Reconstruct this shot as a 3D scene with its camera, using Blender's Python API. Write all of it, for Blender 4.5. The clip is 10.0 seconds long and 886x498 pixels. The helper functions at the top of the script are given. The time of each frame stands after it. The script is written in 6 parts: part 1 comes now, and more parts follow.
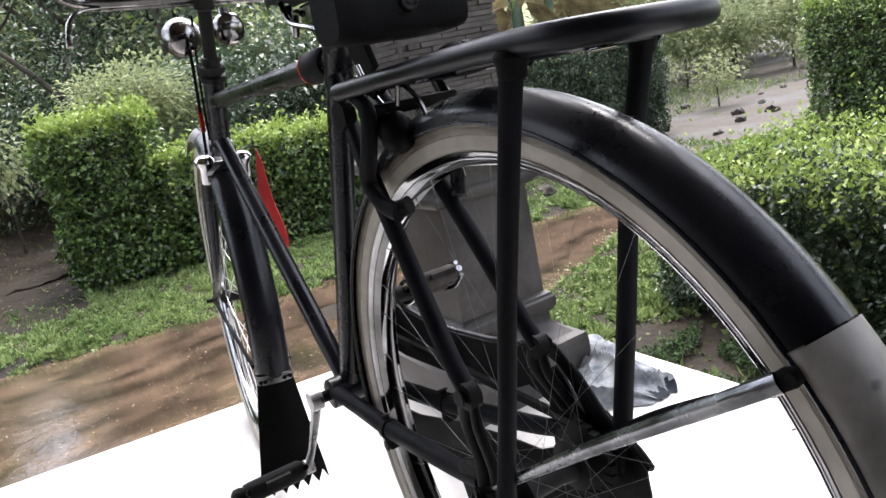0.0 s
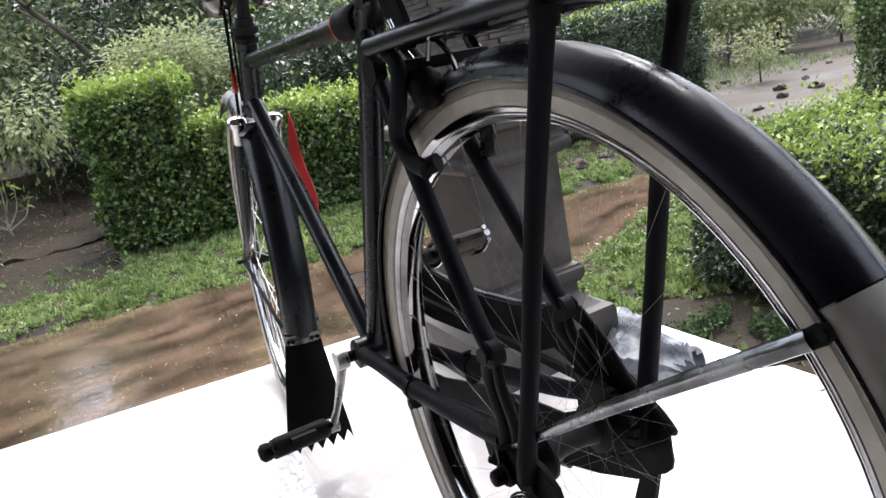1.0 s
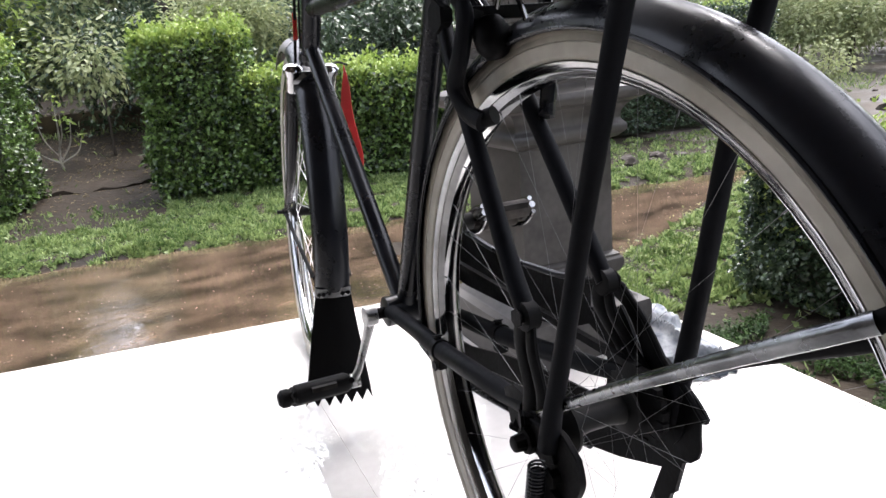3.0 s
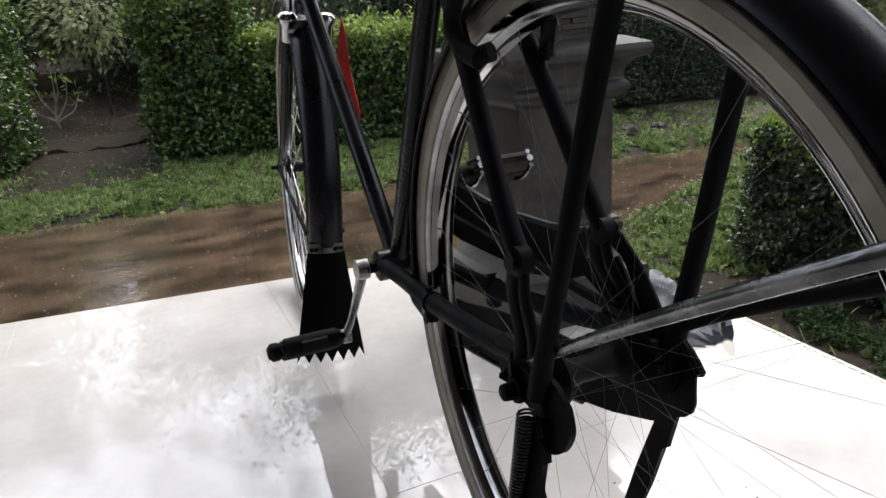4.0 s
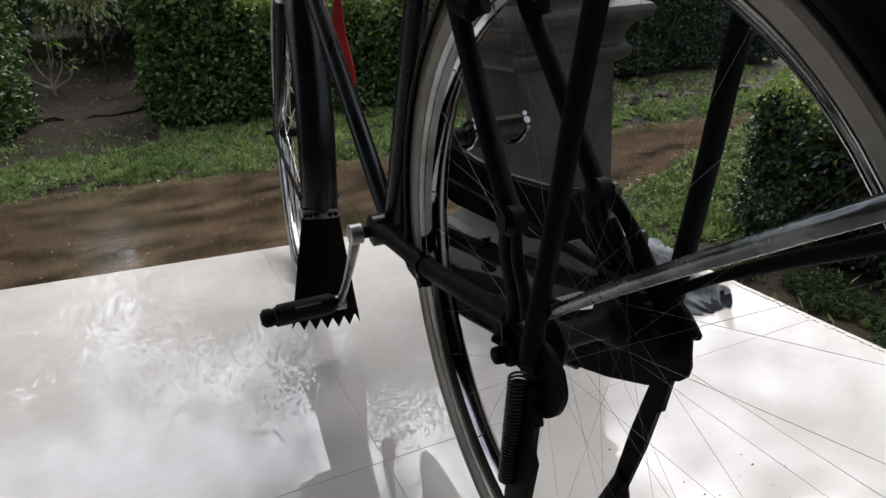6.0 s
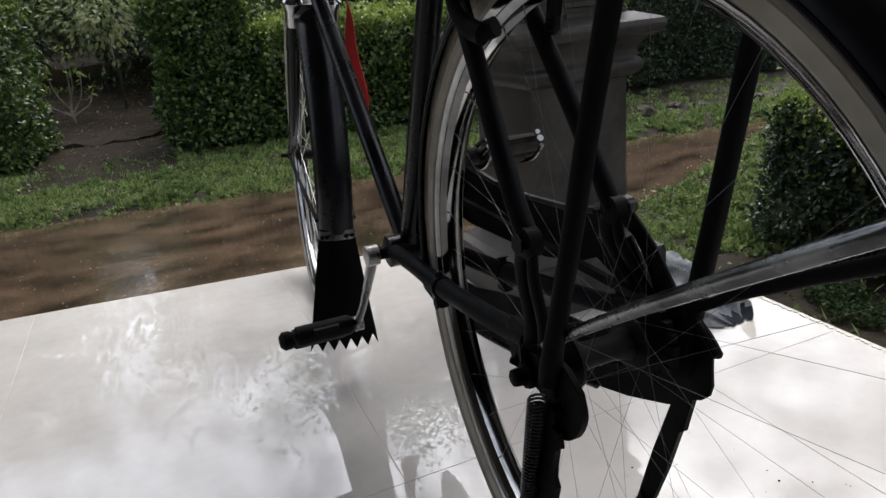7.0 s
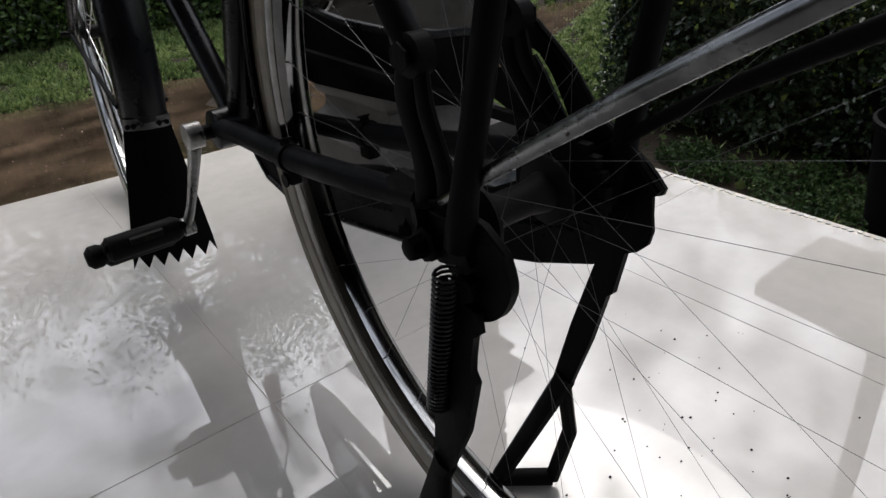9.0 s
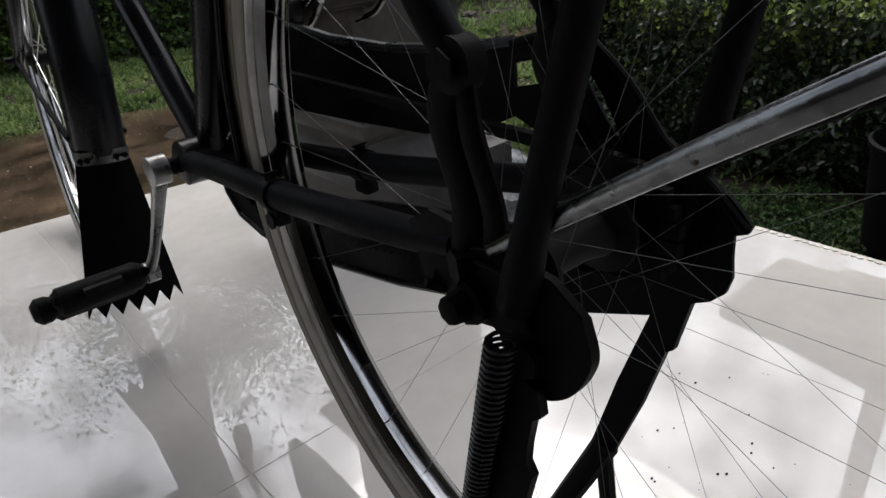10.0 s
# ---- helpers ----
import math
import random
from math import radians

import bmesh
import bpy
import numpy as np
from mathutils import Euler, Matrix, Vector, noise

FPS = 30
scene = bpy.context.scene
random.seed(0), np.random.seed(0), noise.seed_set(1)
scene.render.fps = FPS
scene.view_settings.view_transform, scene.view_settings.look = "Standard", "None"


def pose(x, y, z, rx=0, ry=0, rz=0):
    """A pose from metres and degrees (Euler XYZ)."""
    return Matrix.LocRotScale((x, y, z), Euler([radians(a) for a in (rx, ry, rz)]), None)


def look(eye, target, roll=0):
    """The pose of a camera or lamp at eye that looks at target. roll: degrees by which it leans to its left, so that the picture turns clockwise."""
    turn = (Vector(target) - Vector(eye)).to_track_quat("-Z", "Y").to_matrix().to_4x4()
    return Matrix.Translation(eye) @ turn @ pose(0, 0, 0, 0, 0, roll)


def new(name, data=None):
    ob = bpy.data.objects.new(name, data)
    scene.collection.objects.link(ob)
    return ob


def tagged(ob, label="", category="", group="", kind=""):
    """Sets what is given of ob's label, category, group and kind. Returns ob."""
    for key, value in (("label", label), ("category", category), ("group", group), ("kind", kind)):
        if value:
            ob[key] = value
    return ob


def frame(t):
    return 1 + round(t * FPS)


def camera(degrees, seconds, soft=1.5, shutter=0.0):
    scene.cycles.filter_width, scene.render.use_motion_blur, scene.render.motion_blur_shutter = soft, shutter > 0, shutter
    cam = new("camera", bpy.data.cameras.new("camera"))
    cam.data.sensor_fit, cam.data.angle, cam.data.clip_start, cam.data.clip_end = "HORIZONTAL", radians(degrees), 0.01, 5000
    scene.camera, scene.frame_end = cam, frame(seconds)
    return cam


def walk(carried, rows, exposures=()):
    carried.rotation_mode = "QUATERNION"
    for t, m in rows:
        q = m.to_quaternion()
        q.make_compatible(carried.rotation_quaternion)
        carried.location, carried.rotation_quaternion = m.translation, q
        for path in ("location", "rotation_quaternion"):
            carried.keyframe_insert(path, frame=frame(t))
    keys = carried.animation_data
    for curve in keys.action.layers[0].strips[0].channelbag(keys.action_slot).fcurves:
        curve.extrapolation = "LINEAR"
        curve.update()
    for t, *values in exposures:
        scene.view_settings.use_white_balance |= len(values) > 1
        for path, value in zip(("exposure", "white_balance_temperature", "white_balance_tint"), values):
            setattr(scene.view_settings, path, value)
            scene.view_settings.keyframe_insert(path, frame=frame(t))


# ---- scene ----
cam = camera(65.1, 10.0)
PATH = [
    (0, (-0.3313, -0.4867, 0.7598), (0.6125, 1.2094, 0.2775), -11.84),
    (0.5, (-0.3303, -0.489, 0.7537), (0.5382, 1.2451, 0.2652), -12),
    (1, (-0.332, -0.4875, 0.7444), (0.5173, 1.2415, 0.2067), -11.13),
    (1.5, (-0.3314, -0.4811, 0.7496), (0.4601, 1.3106, 0.3455), -9.41),
    (1.7, (-0.3294, -0.4741, 0.7525), (0.4939, 1.3157, 0.4082), -7.53),
    (2, (-0.3396, -0.4836, 0.7574), (0.4673, 1.3263, 0.4867), -6.26),
    (2.5, (-0.3489, -0.4875, 0.7538), (0.3909, 1.3407, 0.4215), -6.14),
    (2.7, (-0.3502, -0.4826, 0.7542), (0.3742, 1.3327, 0.3299), -6.67),
    (3, (-0.3386, -0.4747, 0.7153), (0.4106, 1.2898, 0.1448), -5.27),
    (3.2, (-0.3297, -0.4669, 0.6992), (0.4317, 1.2821, 0.0983), -4.38),
    (4.5, (-0.3275, -0.4626, 0.6827), (0.4007, 1.2777, 0.0184), -4.11),
    (5, (-0.3239, -0.4616, 0.6781), (0.4113, 1.2674, -0.0075), -3.81),
    (5.5, (-0.3189, -0.4561, 0.6678), (0.4121, 1.2549, -0.0658), -3.46),
    (7, (-0.3152, -0.4537, 0.6752), (0.3689, 1.2973, -0.0074), -5.7),
    (7.5, (-0.3126, -0.4577, 0.6797), (0.3839, 1.2945, 0.013), -6.28),
    (8, (-0.3108, -0.4539, 0.6702), (0.4516, 1.254, -0.0382), -5.43),
    (8.2, (-0.2992, -0.4443, 0.6506), (0.4935, 1.2295, -0.1044), -4.92),
    (8.5, (-0.2965, -0.422, 0.6348), (0.6213, 1.1292, -0.2321), -5.3),
    (8.7, (-0.2889, -0.3872, 0.6083), (0.6562, 1.1207, -0.3045), -5.46),
    (9, (-0.2801, -0.3181, 0.5745), (0.7118, 1.1246, -0.3924), -6.01),
    (9.5, (-0.2711, -0.2463, 0.5537), (0.8224, 1.1516, -0.3683), -5.53),
    (10, (-0.2627, -0.223, 0.5491), (0.8435, 1.1762, -0.3557), -5.56),
]
walk(cam, [(t, look(eye, target, roll)) for t, eye, target, roll in PATH],
     exposures=[(0.0, 2.65, 6300, 15), (1.0, 2.57, 6300, 15), (1.5, 2.62, 6300, 14), (2.0, 2.92, 6250, 13), (2.5, 3.0, 6250, 13), (3.0, 2.65, 6300, 15), (3.3, 2.2, 6400, 12), (4.5, 1.26, 6420, 11), (7.0, 1.07, 6420, 11), (7.5, 1.15, 6420, 11), (8.0, 1.14, 6420, 11), (9.0, 0.76, 6420, 11), (9.5, 0.74, 6420, 11), (10.0, 0.89, 6420, 11)])

# ---- light ----
world = bpy.data.worlds.new("overcast_sky")
scene.world = world
world.use_nodes = True
wn = world.node_tree
sky = wn.nodes.new("ShaderNodeTexSky")
sky.sky_type = "NISHITA"
sky.sun_disc = False
sky.sun_elevation, sky.sun_rotation = radians(62), radians(43)
sky.air_density, sky.dust_density, sky.ozone_density = 1.0, 4.0, 1.0
greyed = wn.nodes.new("ShaderNodeHueSaturation")
greyed.inputs["Saturation"].default_value = 0.35
wn.links.new(sky.outputs[0], greyed.inputs["Color"])
# broken cloud cover
where, cloud = wn.nodes.new("ShaderNodeTexCoord"), wn.nodes.new("ShaderNodeTexNoise")
cloud.inputs["Scale"].default_value, cloud.inputs["Detail"].default_value = 8.0, 10
cloud.inputs["Roughness"].default_value = 0.58
wn.links.new(where.outputs["Generated"], cloud.inputs["Vector"])
shade = wn.nodes.new("ShaderNodeMapRange")
shade.inputs["From Min"].default_value, shade.inputs["From Max"].default_value = 0.39, 0.61
shade.inputs["To Min"].default_value, shade.inputs["To Max"].default_value = 0.45, 1.75
wn.links.new(cloud.outputs["Fac"], shade.inputs["Value"])
cover = wn.nodes.new("ShaderNodeMixRGB")
cover.blend_type = "MULTIPLY"
cover.inputs[0].default_value = 1.0
wn.links.new(greyed.outputs[0], cover.inputs[1])
wn.links.new(shade.outputs[0], cover.inputs[2])
wn.links.new(cover.outputs[0], wn.nodes["Background"].inputs["Color"])
wn.nodes["Background"].inputs["Strength"].default_value = 0.15

sun = new("sun", bpy.data.lights.new("sun", "SUN"))
sun.data.energy, sun.data.angle, sun.data.color = 0.5, radians(40), (1.0, 0.97, 0.92)
sun.matrix_world = look((6, 6.5, 16.5), (0, 0, 0))


# ---- materials ----
def material(name, c1, c2, rough=0.5, metal=0.0, scale=8.0, bump=0.0, fine=60.0, island=0.0, rough2=None, coat=0.0, stretch=(1, 1, 1),
             translucent=0.0, speck=None, specular=0.5, bump_scale=None):
    """Principled surface with two scales of colour and gloss variation and a fine relief."""
    m = bpy.data.materials.new(name)
    m.use_nodes = True
    t = m.node_tree
    N, L = t.nodes, t.links
    p = N["Principled BSDF"]
    tc = N.new("ShaderNodeTexCoord")
    mp = N.new("ShaderNodeMapping")
    mp.inputs["Scale"].default_value = stretch
    L.new(tc.outputs["Object"], mp.inputs["Vector"])
    broad, small = N.new("ShaderNodeTexNoise"), N.new("ShaderNodeTexNoise")
    broad.inputs["Scale"].default_value, broad.inputs["Detail"].default_value = scale, 4
    small.inputs["Scale"].default_value, small.inputs["Detail"].default_value = fine, 3
    for n in (broad, small):
        L.new(mp.outputs[0], n.inputs["Vector"])
    add = N.new("ShaderNodeMath")
    add.operation = "MULTIPLY_ADD"
    add.inputs[1].default_value = 0.45
    L.new(small.outputs["Fac"], add.inputs[0])
    scaled = N.new("ShaderNodeMath")
    scaled.operation = "MULTIPLY_ADD"
    scaled.inputs[1].default_value, scaled.inputs[2].default_value = 1.6, -0.52
    L.new(broad.outputs["Fac"], scaled.inputs[0])
    L.new(scaled.outputs[0], add.inputs[2])
    fac = add
    if island:
        geo = N.new("ShaderNodeNewGeometry")
        mix = N.new("ShaderNodeMath")
        mix.operation = "MULTIPLY_ADD"
        mix.inputs[1].default_value = island
        L.new(geo.outputs["Random Per Island"], mix.inputs[0])
        less = N.new("ShaderNodeMath")
        less.operation = "MULTIPLY"
        less.inputs[1].default_value = 1 - island
        L.new(add.outputs[0], less.inputs[0])
        L.new(less.outputs[0], mix.inputs[2])
        fac = mix
    ramp = N.new("ShaderNodeValToRGB")
    ramp.color_ramp.elements[0].position, ramp.color_ramp.elements[1].position = 0.2, 0.85
    ramp.color_ramp.elements[0].color, ramp.color_ramp.elements[1].color = (*c1, 1), (*c2, 1)
    L.new(fac.outputs[0], ramp.inputs[0])
    colour = ramp.outputs[0]
    if speck:
        sc, amount, sz = speck
        vor = N.new("ShaderNodeTexNoise")
        vor.inputs["Scale"].default_value, vor.inputs["Detail"].default_value = sz, 6
        L.new(tc.outputs["Object"], vor.inputs["Vector"])
        cut = N.new("ShaderNodeValToRGB")
        cut.color_ramp.elements[0].position, cut.color_ramp.elements[1].position = 1 - amount, min(1, 1 - amount + 0.06)
        L.new(vor.outputs["Fac"], cut.inputs[0])
        over = N.new("ShaderNodeMixRGB")
        over.inputs[2].default_value = (*sc, 1)
        L.new(cut.outputs[0], over.inputs[0])
        L.new(colour, over.inputs[1])
        colour = over.outputs[0]
    L.new(colour, p.inputs["Base Color"])
    p.inputs["Metallic"].default_value = metal
    p.inputs["Coat Weight"].default_value = coat
    p.inputs["Specular IOR Level"].default_value = specular
    rr = N.new("ShaderNodeMapRange")
    rr.inputs["From Min"].default_value, rr.inputs["From Max"].default_value = 0.25, 0.8
    rr.inputs["To Min"].default_value, rr.inputs["To Max"].default_value = rough, rough if rough2 is None else rough2
    L.new(add.outputs[0], rr.inputs["Value"])
    L.new(rr.outputs[0], p.inputs["Roughness"])
    if bump:
        b = N.new("ShaderNodeBump")
        b.inputs["Strength"].default_value, b.inputs["Distance"].default_value = min(1, bump), 0.004 if bump_scale is None else bump_scale
        L.new(add.outputs[0], b.inputs["Height"])
        L.new(b.outputs[0], p.inputs["Normal"])
    if translucent:
        tr = N.new("ShaderNodeBsdfTranslucent")
        L.new(colour, tr.inputs["Color"])
        ms = N.new("ShaderNodeMixShader")
        ms.inputs[0].default_value = translucent
        L.new(p.outputs[0], ms.inputs[1])
        L.new(tr.outputs[0], ms.inputs[2])
        L.new(ms.outputs[0], N["Material Output"].inputs[0])
    return m


BLACK = material("black_enamel", (0.0032, 0.0036, 0.0052), (0.0080, 0.0088, 0.0120), 0.20, rough2=0.38, scale=9, fine=180, bump=0.06, specular=0.25)
BLACK_DULL = material("dull_black_steel", (0.0020, 0.0020, 0.0023), (0.0060, 0.0056, 0.0056), 0.48, rough2=0.75, scale=12, fine=200, bump=0.15, specular=0.07)
BLACK_RAIL = material("scuffed_black_enamel", (0.0032, 0.0036, 0.0052), (0.0095, 0.0105, 0.0140), 0.30, rough2=0.50, scale=11, fine=180, bump=0.08, specular=0.16)
BLACK_SATIN = material("worn_black_paint", (0.0026, 0.0028, 0.0038), (0.0075, 0.0078, 0.0095), 0.46, rough2=0.70, scale=14, fine=190, bump=0.10, specular=0.055)
RUBBER = material("black_rubber", (0.003, 0.003, 0.0035), (0.008, 0.0075, 0.0075), 0.62, rough2=0.8, fine=220, bump=0.2, specular=0.12)
WHITEWALL = material("whitewall_rubber", (0.25, 0.230, 0.190), (0.44, 0.410, 0.350), 0.6, scale=9, fine=60, bump=0.08)
GRIME = material("grimy_whitewall", (0.12, 0.107, 0.082), (0.28, 0.252, 0.200), 0.65, scale=12, fine=70, bump=0.1)
CHROME = material("worn_chrome", (0.30, 0.30, 0.30), (0.52, 0.52, 0.53), 0.06, metal=1.0, rough2=0.18, scale=14, fine=90, speck=((0.10, 0.08, 0.06), 0.36, 60))
WORNCHROME = material("tarnished_chrome", (0.10, 0.098, 0.095), (0.32, 0.315, 0.31), 0.10, metal=1.0, rough2=0.26, scale=22, fine=120, speck=((0.03, 0.025, 0.02), 0.42, 50))
RIMSTEEL = material("tarnished_rim_chrome", (0.16, 0.16, 0.16), (0.40, 0.40, 0.398), 0.05, metal=1.0, rough2=0.16, scale=10, fine=70)
ALU = material("dull_aluminium", (0.18, 0.18, 0.18), (0.40, 0.40, 0.40), 0.25, metal=1.0, rough2=0.5, scale=30, fine=200, speck=((0.06, 0.055, 0.05), 0.34, 110))
STAY = material("grey_painted_stay", (0.10, 0.104, 0.108), (0.28, 0.285, 0.29), 0.16, metal=0.95, rough2=0.34, scale=24, fine=160, speck=((0.05, 0.035, 0.025), 0.34, 170), bump=0.1)
SPOKE = material("spoke_steel", (0.12, 0.12, 0.12), (0.24, 0.24, 0.24), 0.4, metal=1.0, rough2=0.55)
BRIGHT_SPOKE = material("bright_spoke_steel", (0.48, 0.48, 0.48), (0.72, 0.72, 0.72), 0.28, metal=1.0, rough2=0.45)
HUBSTEEL = material("oily_hub_steel", (0.005, 0.0048, 0.0045), (0.016, 0.0155, 0.015), 0.5, metal=0.12, rough2=0.7, scale=30, fine=160, specular=0.12)
WORNWHITE = material("dirty_white_paint", (0.11, 0.105, 0.095), (0.27, 0.258, 0.236), 0.4, rough2=0.6, scale=14, fine=80, speck=((0.05, 0.045, 0.04), 0.40, 30), bump=0.1)
LEATHER = material("black_leather", (0.0045, 0.0045, 0.0052), (0.011, 0.011, 0.0118), 0.5, rough2=0.7, scale=30, fine=500, bump=0.12, specular=0.05)
RED = material("red_plastic", (0.36, 0.008, 0.008), (0.62, 0.02, 0.018), 0.45, scale=12)
REFLECTOR = material("red_reflector", (0.24, 0.008, 0.006), (0.42, 0.018, 0.012), 0.2, scale=40)
AMBER = material("pedal_reflector", (0.008, 0.007, 0.006), (0.025, 0.022, 0.020), 0.6, scale=60, specular=0.1)
TILE = material("cream_polished_tile", (0.490, 0.470, 0.440), (0.600, 0.580, 0.550), 0.004, rough2=0.022, scale=4.5, fine=38, specular=1.0)
GROUT = material("beige_grout", (0.52, 0.48, 0.42), (0.66, 0.62, 0.55), 0.8, fine=120)
PEBBLE = material("grey_mosaic_pebble", (0.52, 0.51, 0.49), (0.70, 0.69, 0.66), 0.4, scale=40, island=0.7)
RENDERED = material("grey_cement_paint", (0.024, 0.0215, 0.0195), (0.080, 0.074, 0.068), 0.45, rough2=0.65, scale=7, fine=60, bump=0.15, specular=0.3)
SLATE = material("grey_ledge_stone", (0.038, 0.034, 0.031), (0.118, 0.108, 0.099), 0.65, scale=14, fine=90, bump=0.5, specular=0.2)
# colours of unseen ceiling and walls, kept dark to dim the bounce light
CEILING = material("unseen_dark_boards", (0.09, 0.06, 0.04), (0.17, 0.12, 0.08), 0.6, scale=3, fine=40, stretch=(1, 8, 1))
PLASTER = material("unseen_dark_plaster", (0.055, 0.050, 0.044), (0.115, 0.105, 0.093), 0.8, scale=2, fine=60, bump=0.05, specular=0.2)
CONCRETE = material("wet_concrete", (0.007, 0.006, 0.005), (0.030, 0.026, 0.021), 0.6, scale=4, fine=80, bump=0.3, specular=0.25)
SOIL = material("wet_soil", (0.008, 0.0065, 0.005), (0.042, 0.034, 0.026), 0.5, rough2=0.9, scale=2.2, fine=34, bump=0.8, bump_scale=0.02, specular=0.06)
MUDWATER = material("muddy_water", (0.018, 0.0128, 0.0095), (0.105, 0.072, 0.048), 0.004, rough2=0.06, scale=6, fine=70, stretch=(0.7, 1.2, 1), speck=((0.115, 0.090, 0.065), 0.36, 38))


def ripple(m):
    """Patches of fine ripples on calm water."""
    N, L = m.node_tree.nodes, m.node_tree.links
    tc, wave, patch = N.new("ShaderNodeTexCoord"), N.new("ShaderNodeTexNoise"), N.new("ShaderNodeTexNoise")
    wave.inputs["Scale"].default_value, wave.inputs["Detail"].default_value = 24, 4
    patch.inputs["Scale"].default_value, patch.inputs["Detail"].default_value = 2.2, 3
    L.new(tc.outputs["Object"], wave.inputs["Vector"])
    L.new(tc.outputs["Object"], patch.inputs["Vector"])
    how = N.new("ShaderNodeMapRange")
    how.inputs["From Min"].default_value, how.inputs["From Max"].default_value = 0.40, 0.62
    how.inputs["To Min"].default_value, how.inputs["To Max"].default_value = 0.10, 0.45
    L.new(patch.outputs["Fac"], how.inputs["Value"])
    bump = N.new("ShaderNodeBump")
    bump.inputs["Distance"].default_value = 0.006
    L.new(how.outputs[0], bump.inputs["Strength"])
    L.new(wave.outputs["Fac"], bump.inputs["Height"])
    L.new(bump.outputs[0], N["Principled BSDF"].inputs["Normal"])


ripple(MUDWATER)
WETMUD = material("wet_mud", (0.024, 0.020, 0.016), (0.078, 0.066, 0.054), 0.42, rough2=0.85, scale=1.6, fine=30, bump=0.8, bump_scale=0.02, specular=0.15)
LEAF = material("hedge_leaf", (0.006, 0.020, 0.005), (0.150, 0.243, 0.060), 0.24, rough2=0.42, specular=0.45, scale=7, fine=24, island=0.72, translucent=0.25)
LEAF_YOUNG = material("young_hedge_leaf", (0.115, 0.190, 0.030), (0.31, 0.390, 0.100), 0.45, scale=7, fine=20, island=0.4, translucent=0.3, specular=0.18)
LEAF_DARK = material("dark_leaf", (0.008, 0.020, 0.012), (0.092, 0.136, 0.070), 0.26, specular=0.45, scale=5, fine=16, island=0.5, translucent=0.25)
LEAF_MID = material("tree_leaf", (0.034, 0.068, 0.046), (0.175, 0.225, 0.148), 0.42, specular=0.2, scale=2, fine=8, island=0.32, translucent=0.4)
LEAF_LIGHT = material("light_leaf", (0.115, 0.150, 0.064), (0.34, 0.370, 0.190), 0.45, specular=0.2, scale=2, fine=8, island=0.45, translucent=0.48)
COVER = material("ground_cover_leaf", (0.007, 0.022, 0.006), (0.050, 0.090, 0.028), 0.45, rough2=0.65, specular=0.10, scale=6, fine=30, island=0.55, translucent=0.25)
BANANA = material("banana_leaf", (0.095, 0.142, 0.055), (0.25, 0.305, 0.135), 0.4, scale=3, fine=30, translucent=0.4, bump=0.2, specular=0.3)
BANANA_DRY = material("dry_banana_leaf", (0.09, 0.065, 0.035), (0.30, 0.25, 0.13), 0.6, scale=4, fine=30, translucent=0.3)
GRASS = material("wet_grass", (0.060, 0.112, 0.030), (0.310, 0.388, 0.155), 0.35, scale=3, fine=12, island=0.68, translucent=0.3, specular=0.25)
BARK = material("grey_bark", (0.022, 0.018, 0.014), (0.080, 0.068, 0.054), 0.85, scale=8, fine=60, bump=0.6, stretch=(1, 1, 0.25), specular=0.15)
PALEBARK = material("pale_smooth_bark", (0.16, 0.145, 0.120), (0.36, 0.335, 0.280), 0.8, scale=10, fine=60, bump=0.4, specular=0.2)
TWIG = material("twig", (0.018, 0.022, 0.010), (0.05, 0.05, 0.025), 0.9, scale=12, fine=60, bump=0.5)
CLOTH = material("grey_blue_rag", (0.12, 0.145, 0.175), (0.52, 0.54, 0.56), 0.85, scale=26, fine=120, bump=0.3)
# dark cloth colour that stands for the shadow in the rag's folds
CLOTH_SHADE = material("dark_blue_rag_fold_shade", (0.010, 0.013, 0.020), (0.045, 0.052, 0.065), 0.85, scale=14, fine=120, bump=0.3, specular=0.15)
# ochre taken down to green-black: garden shade put into the wall colour
YELLOWWALL = material("shade_dark_ochre_wall", (0.008, 0.009, 0.006), (0.062, 0.046, 0.022), 0.85, scale=4, fine=40, bump=0.3, specular=0.2)
LITTER = material("floating_leaf_litter", (0.04, 0.032, 0.020), (0.27, 0.23, 0.16), 0.6, scale=20, fine=60, island=0.8)
FIELD = material("far_meadow", (0.130, 0.132, 0.070), (0.230, 0.232, 0.135), 0.9, scale=0.5, fine=6, bump=0.3, specular=0.1)
DUSTY = material("dusty_pedal_rubber", (0.022, 0.019, 0.017), (0.070, 0.062, 0.056), 0.7, rough2=0.9, scale=30, fine=160, bump=0.3, specular=0.15)
ROCK = material("wet_rock", (0.018, 0.015, 0.012), (0.060, 0.050, 0.042), 0.6, scale=8, fine=60, bump=0.6, specular=0.12)
BUCKET = material("black_plastic", (0.003, 0.003, 0.0035), (0.008, 0.008, 0.009), 0.6, scale=6, fine=90, specular=0.05)

# ---- mesh helpers ----
STATE = {"xf": Matrix.Identity(4)}


def part(name, bm, mat, parent=None, label="", smooth=True):
    """Link a bmesh as one mesh object under a thing or a part."""
    if STATE["xf"] != Matrix.Identity(4):
        bmesh.ops.transform(bm, matrix=STATE["xf"], verts=bm.verts)
    bmesh.ops.recalc_face_normals(bm, faces=bm.faces)
    me = bpy.data.meshes.new(name)
    bm.to_mesh(me)
    bm.free()
    if smooth:
        me.polygons.foreach_set("use_smooth", [True] * len(me.polygons))
        me.set_sharp_from_angle(angle=radians(38))
    me.materials.append(mat)
    ob = new(name, me)
    if parent:
        under(ob, parent)
    if label:
        tagged(ob, label)
    return ob


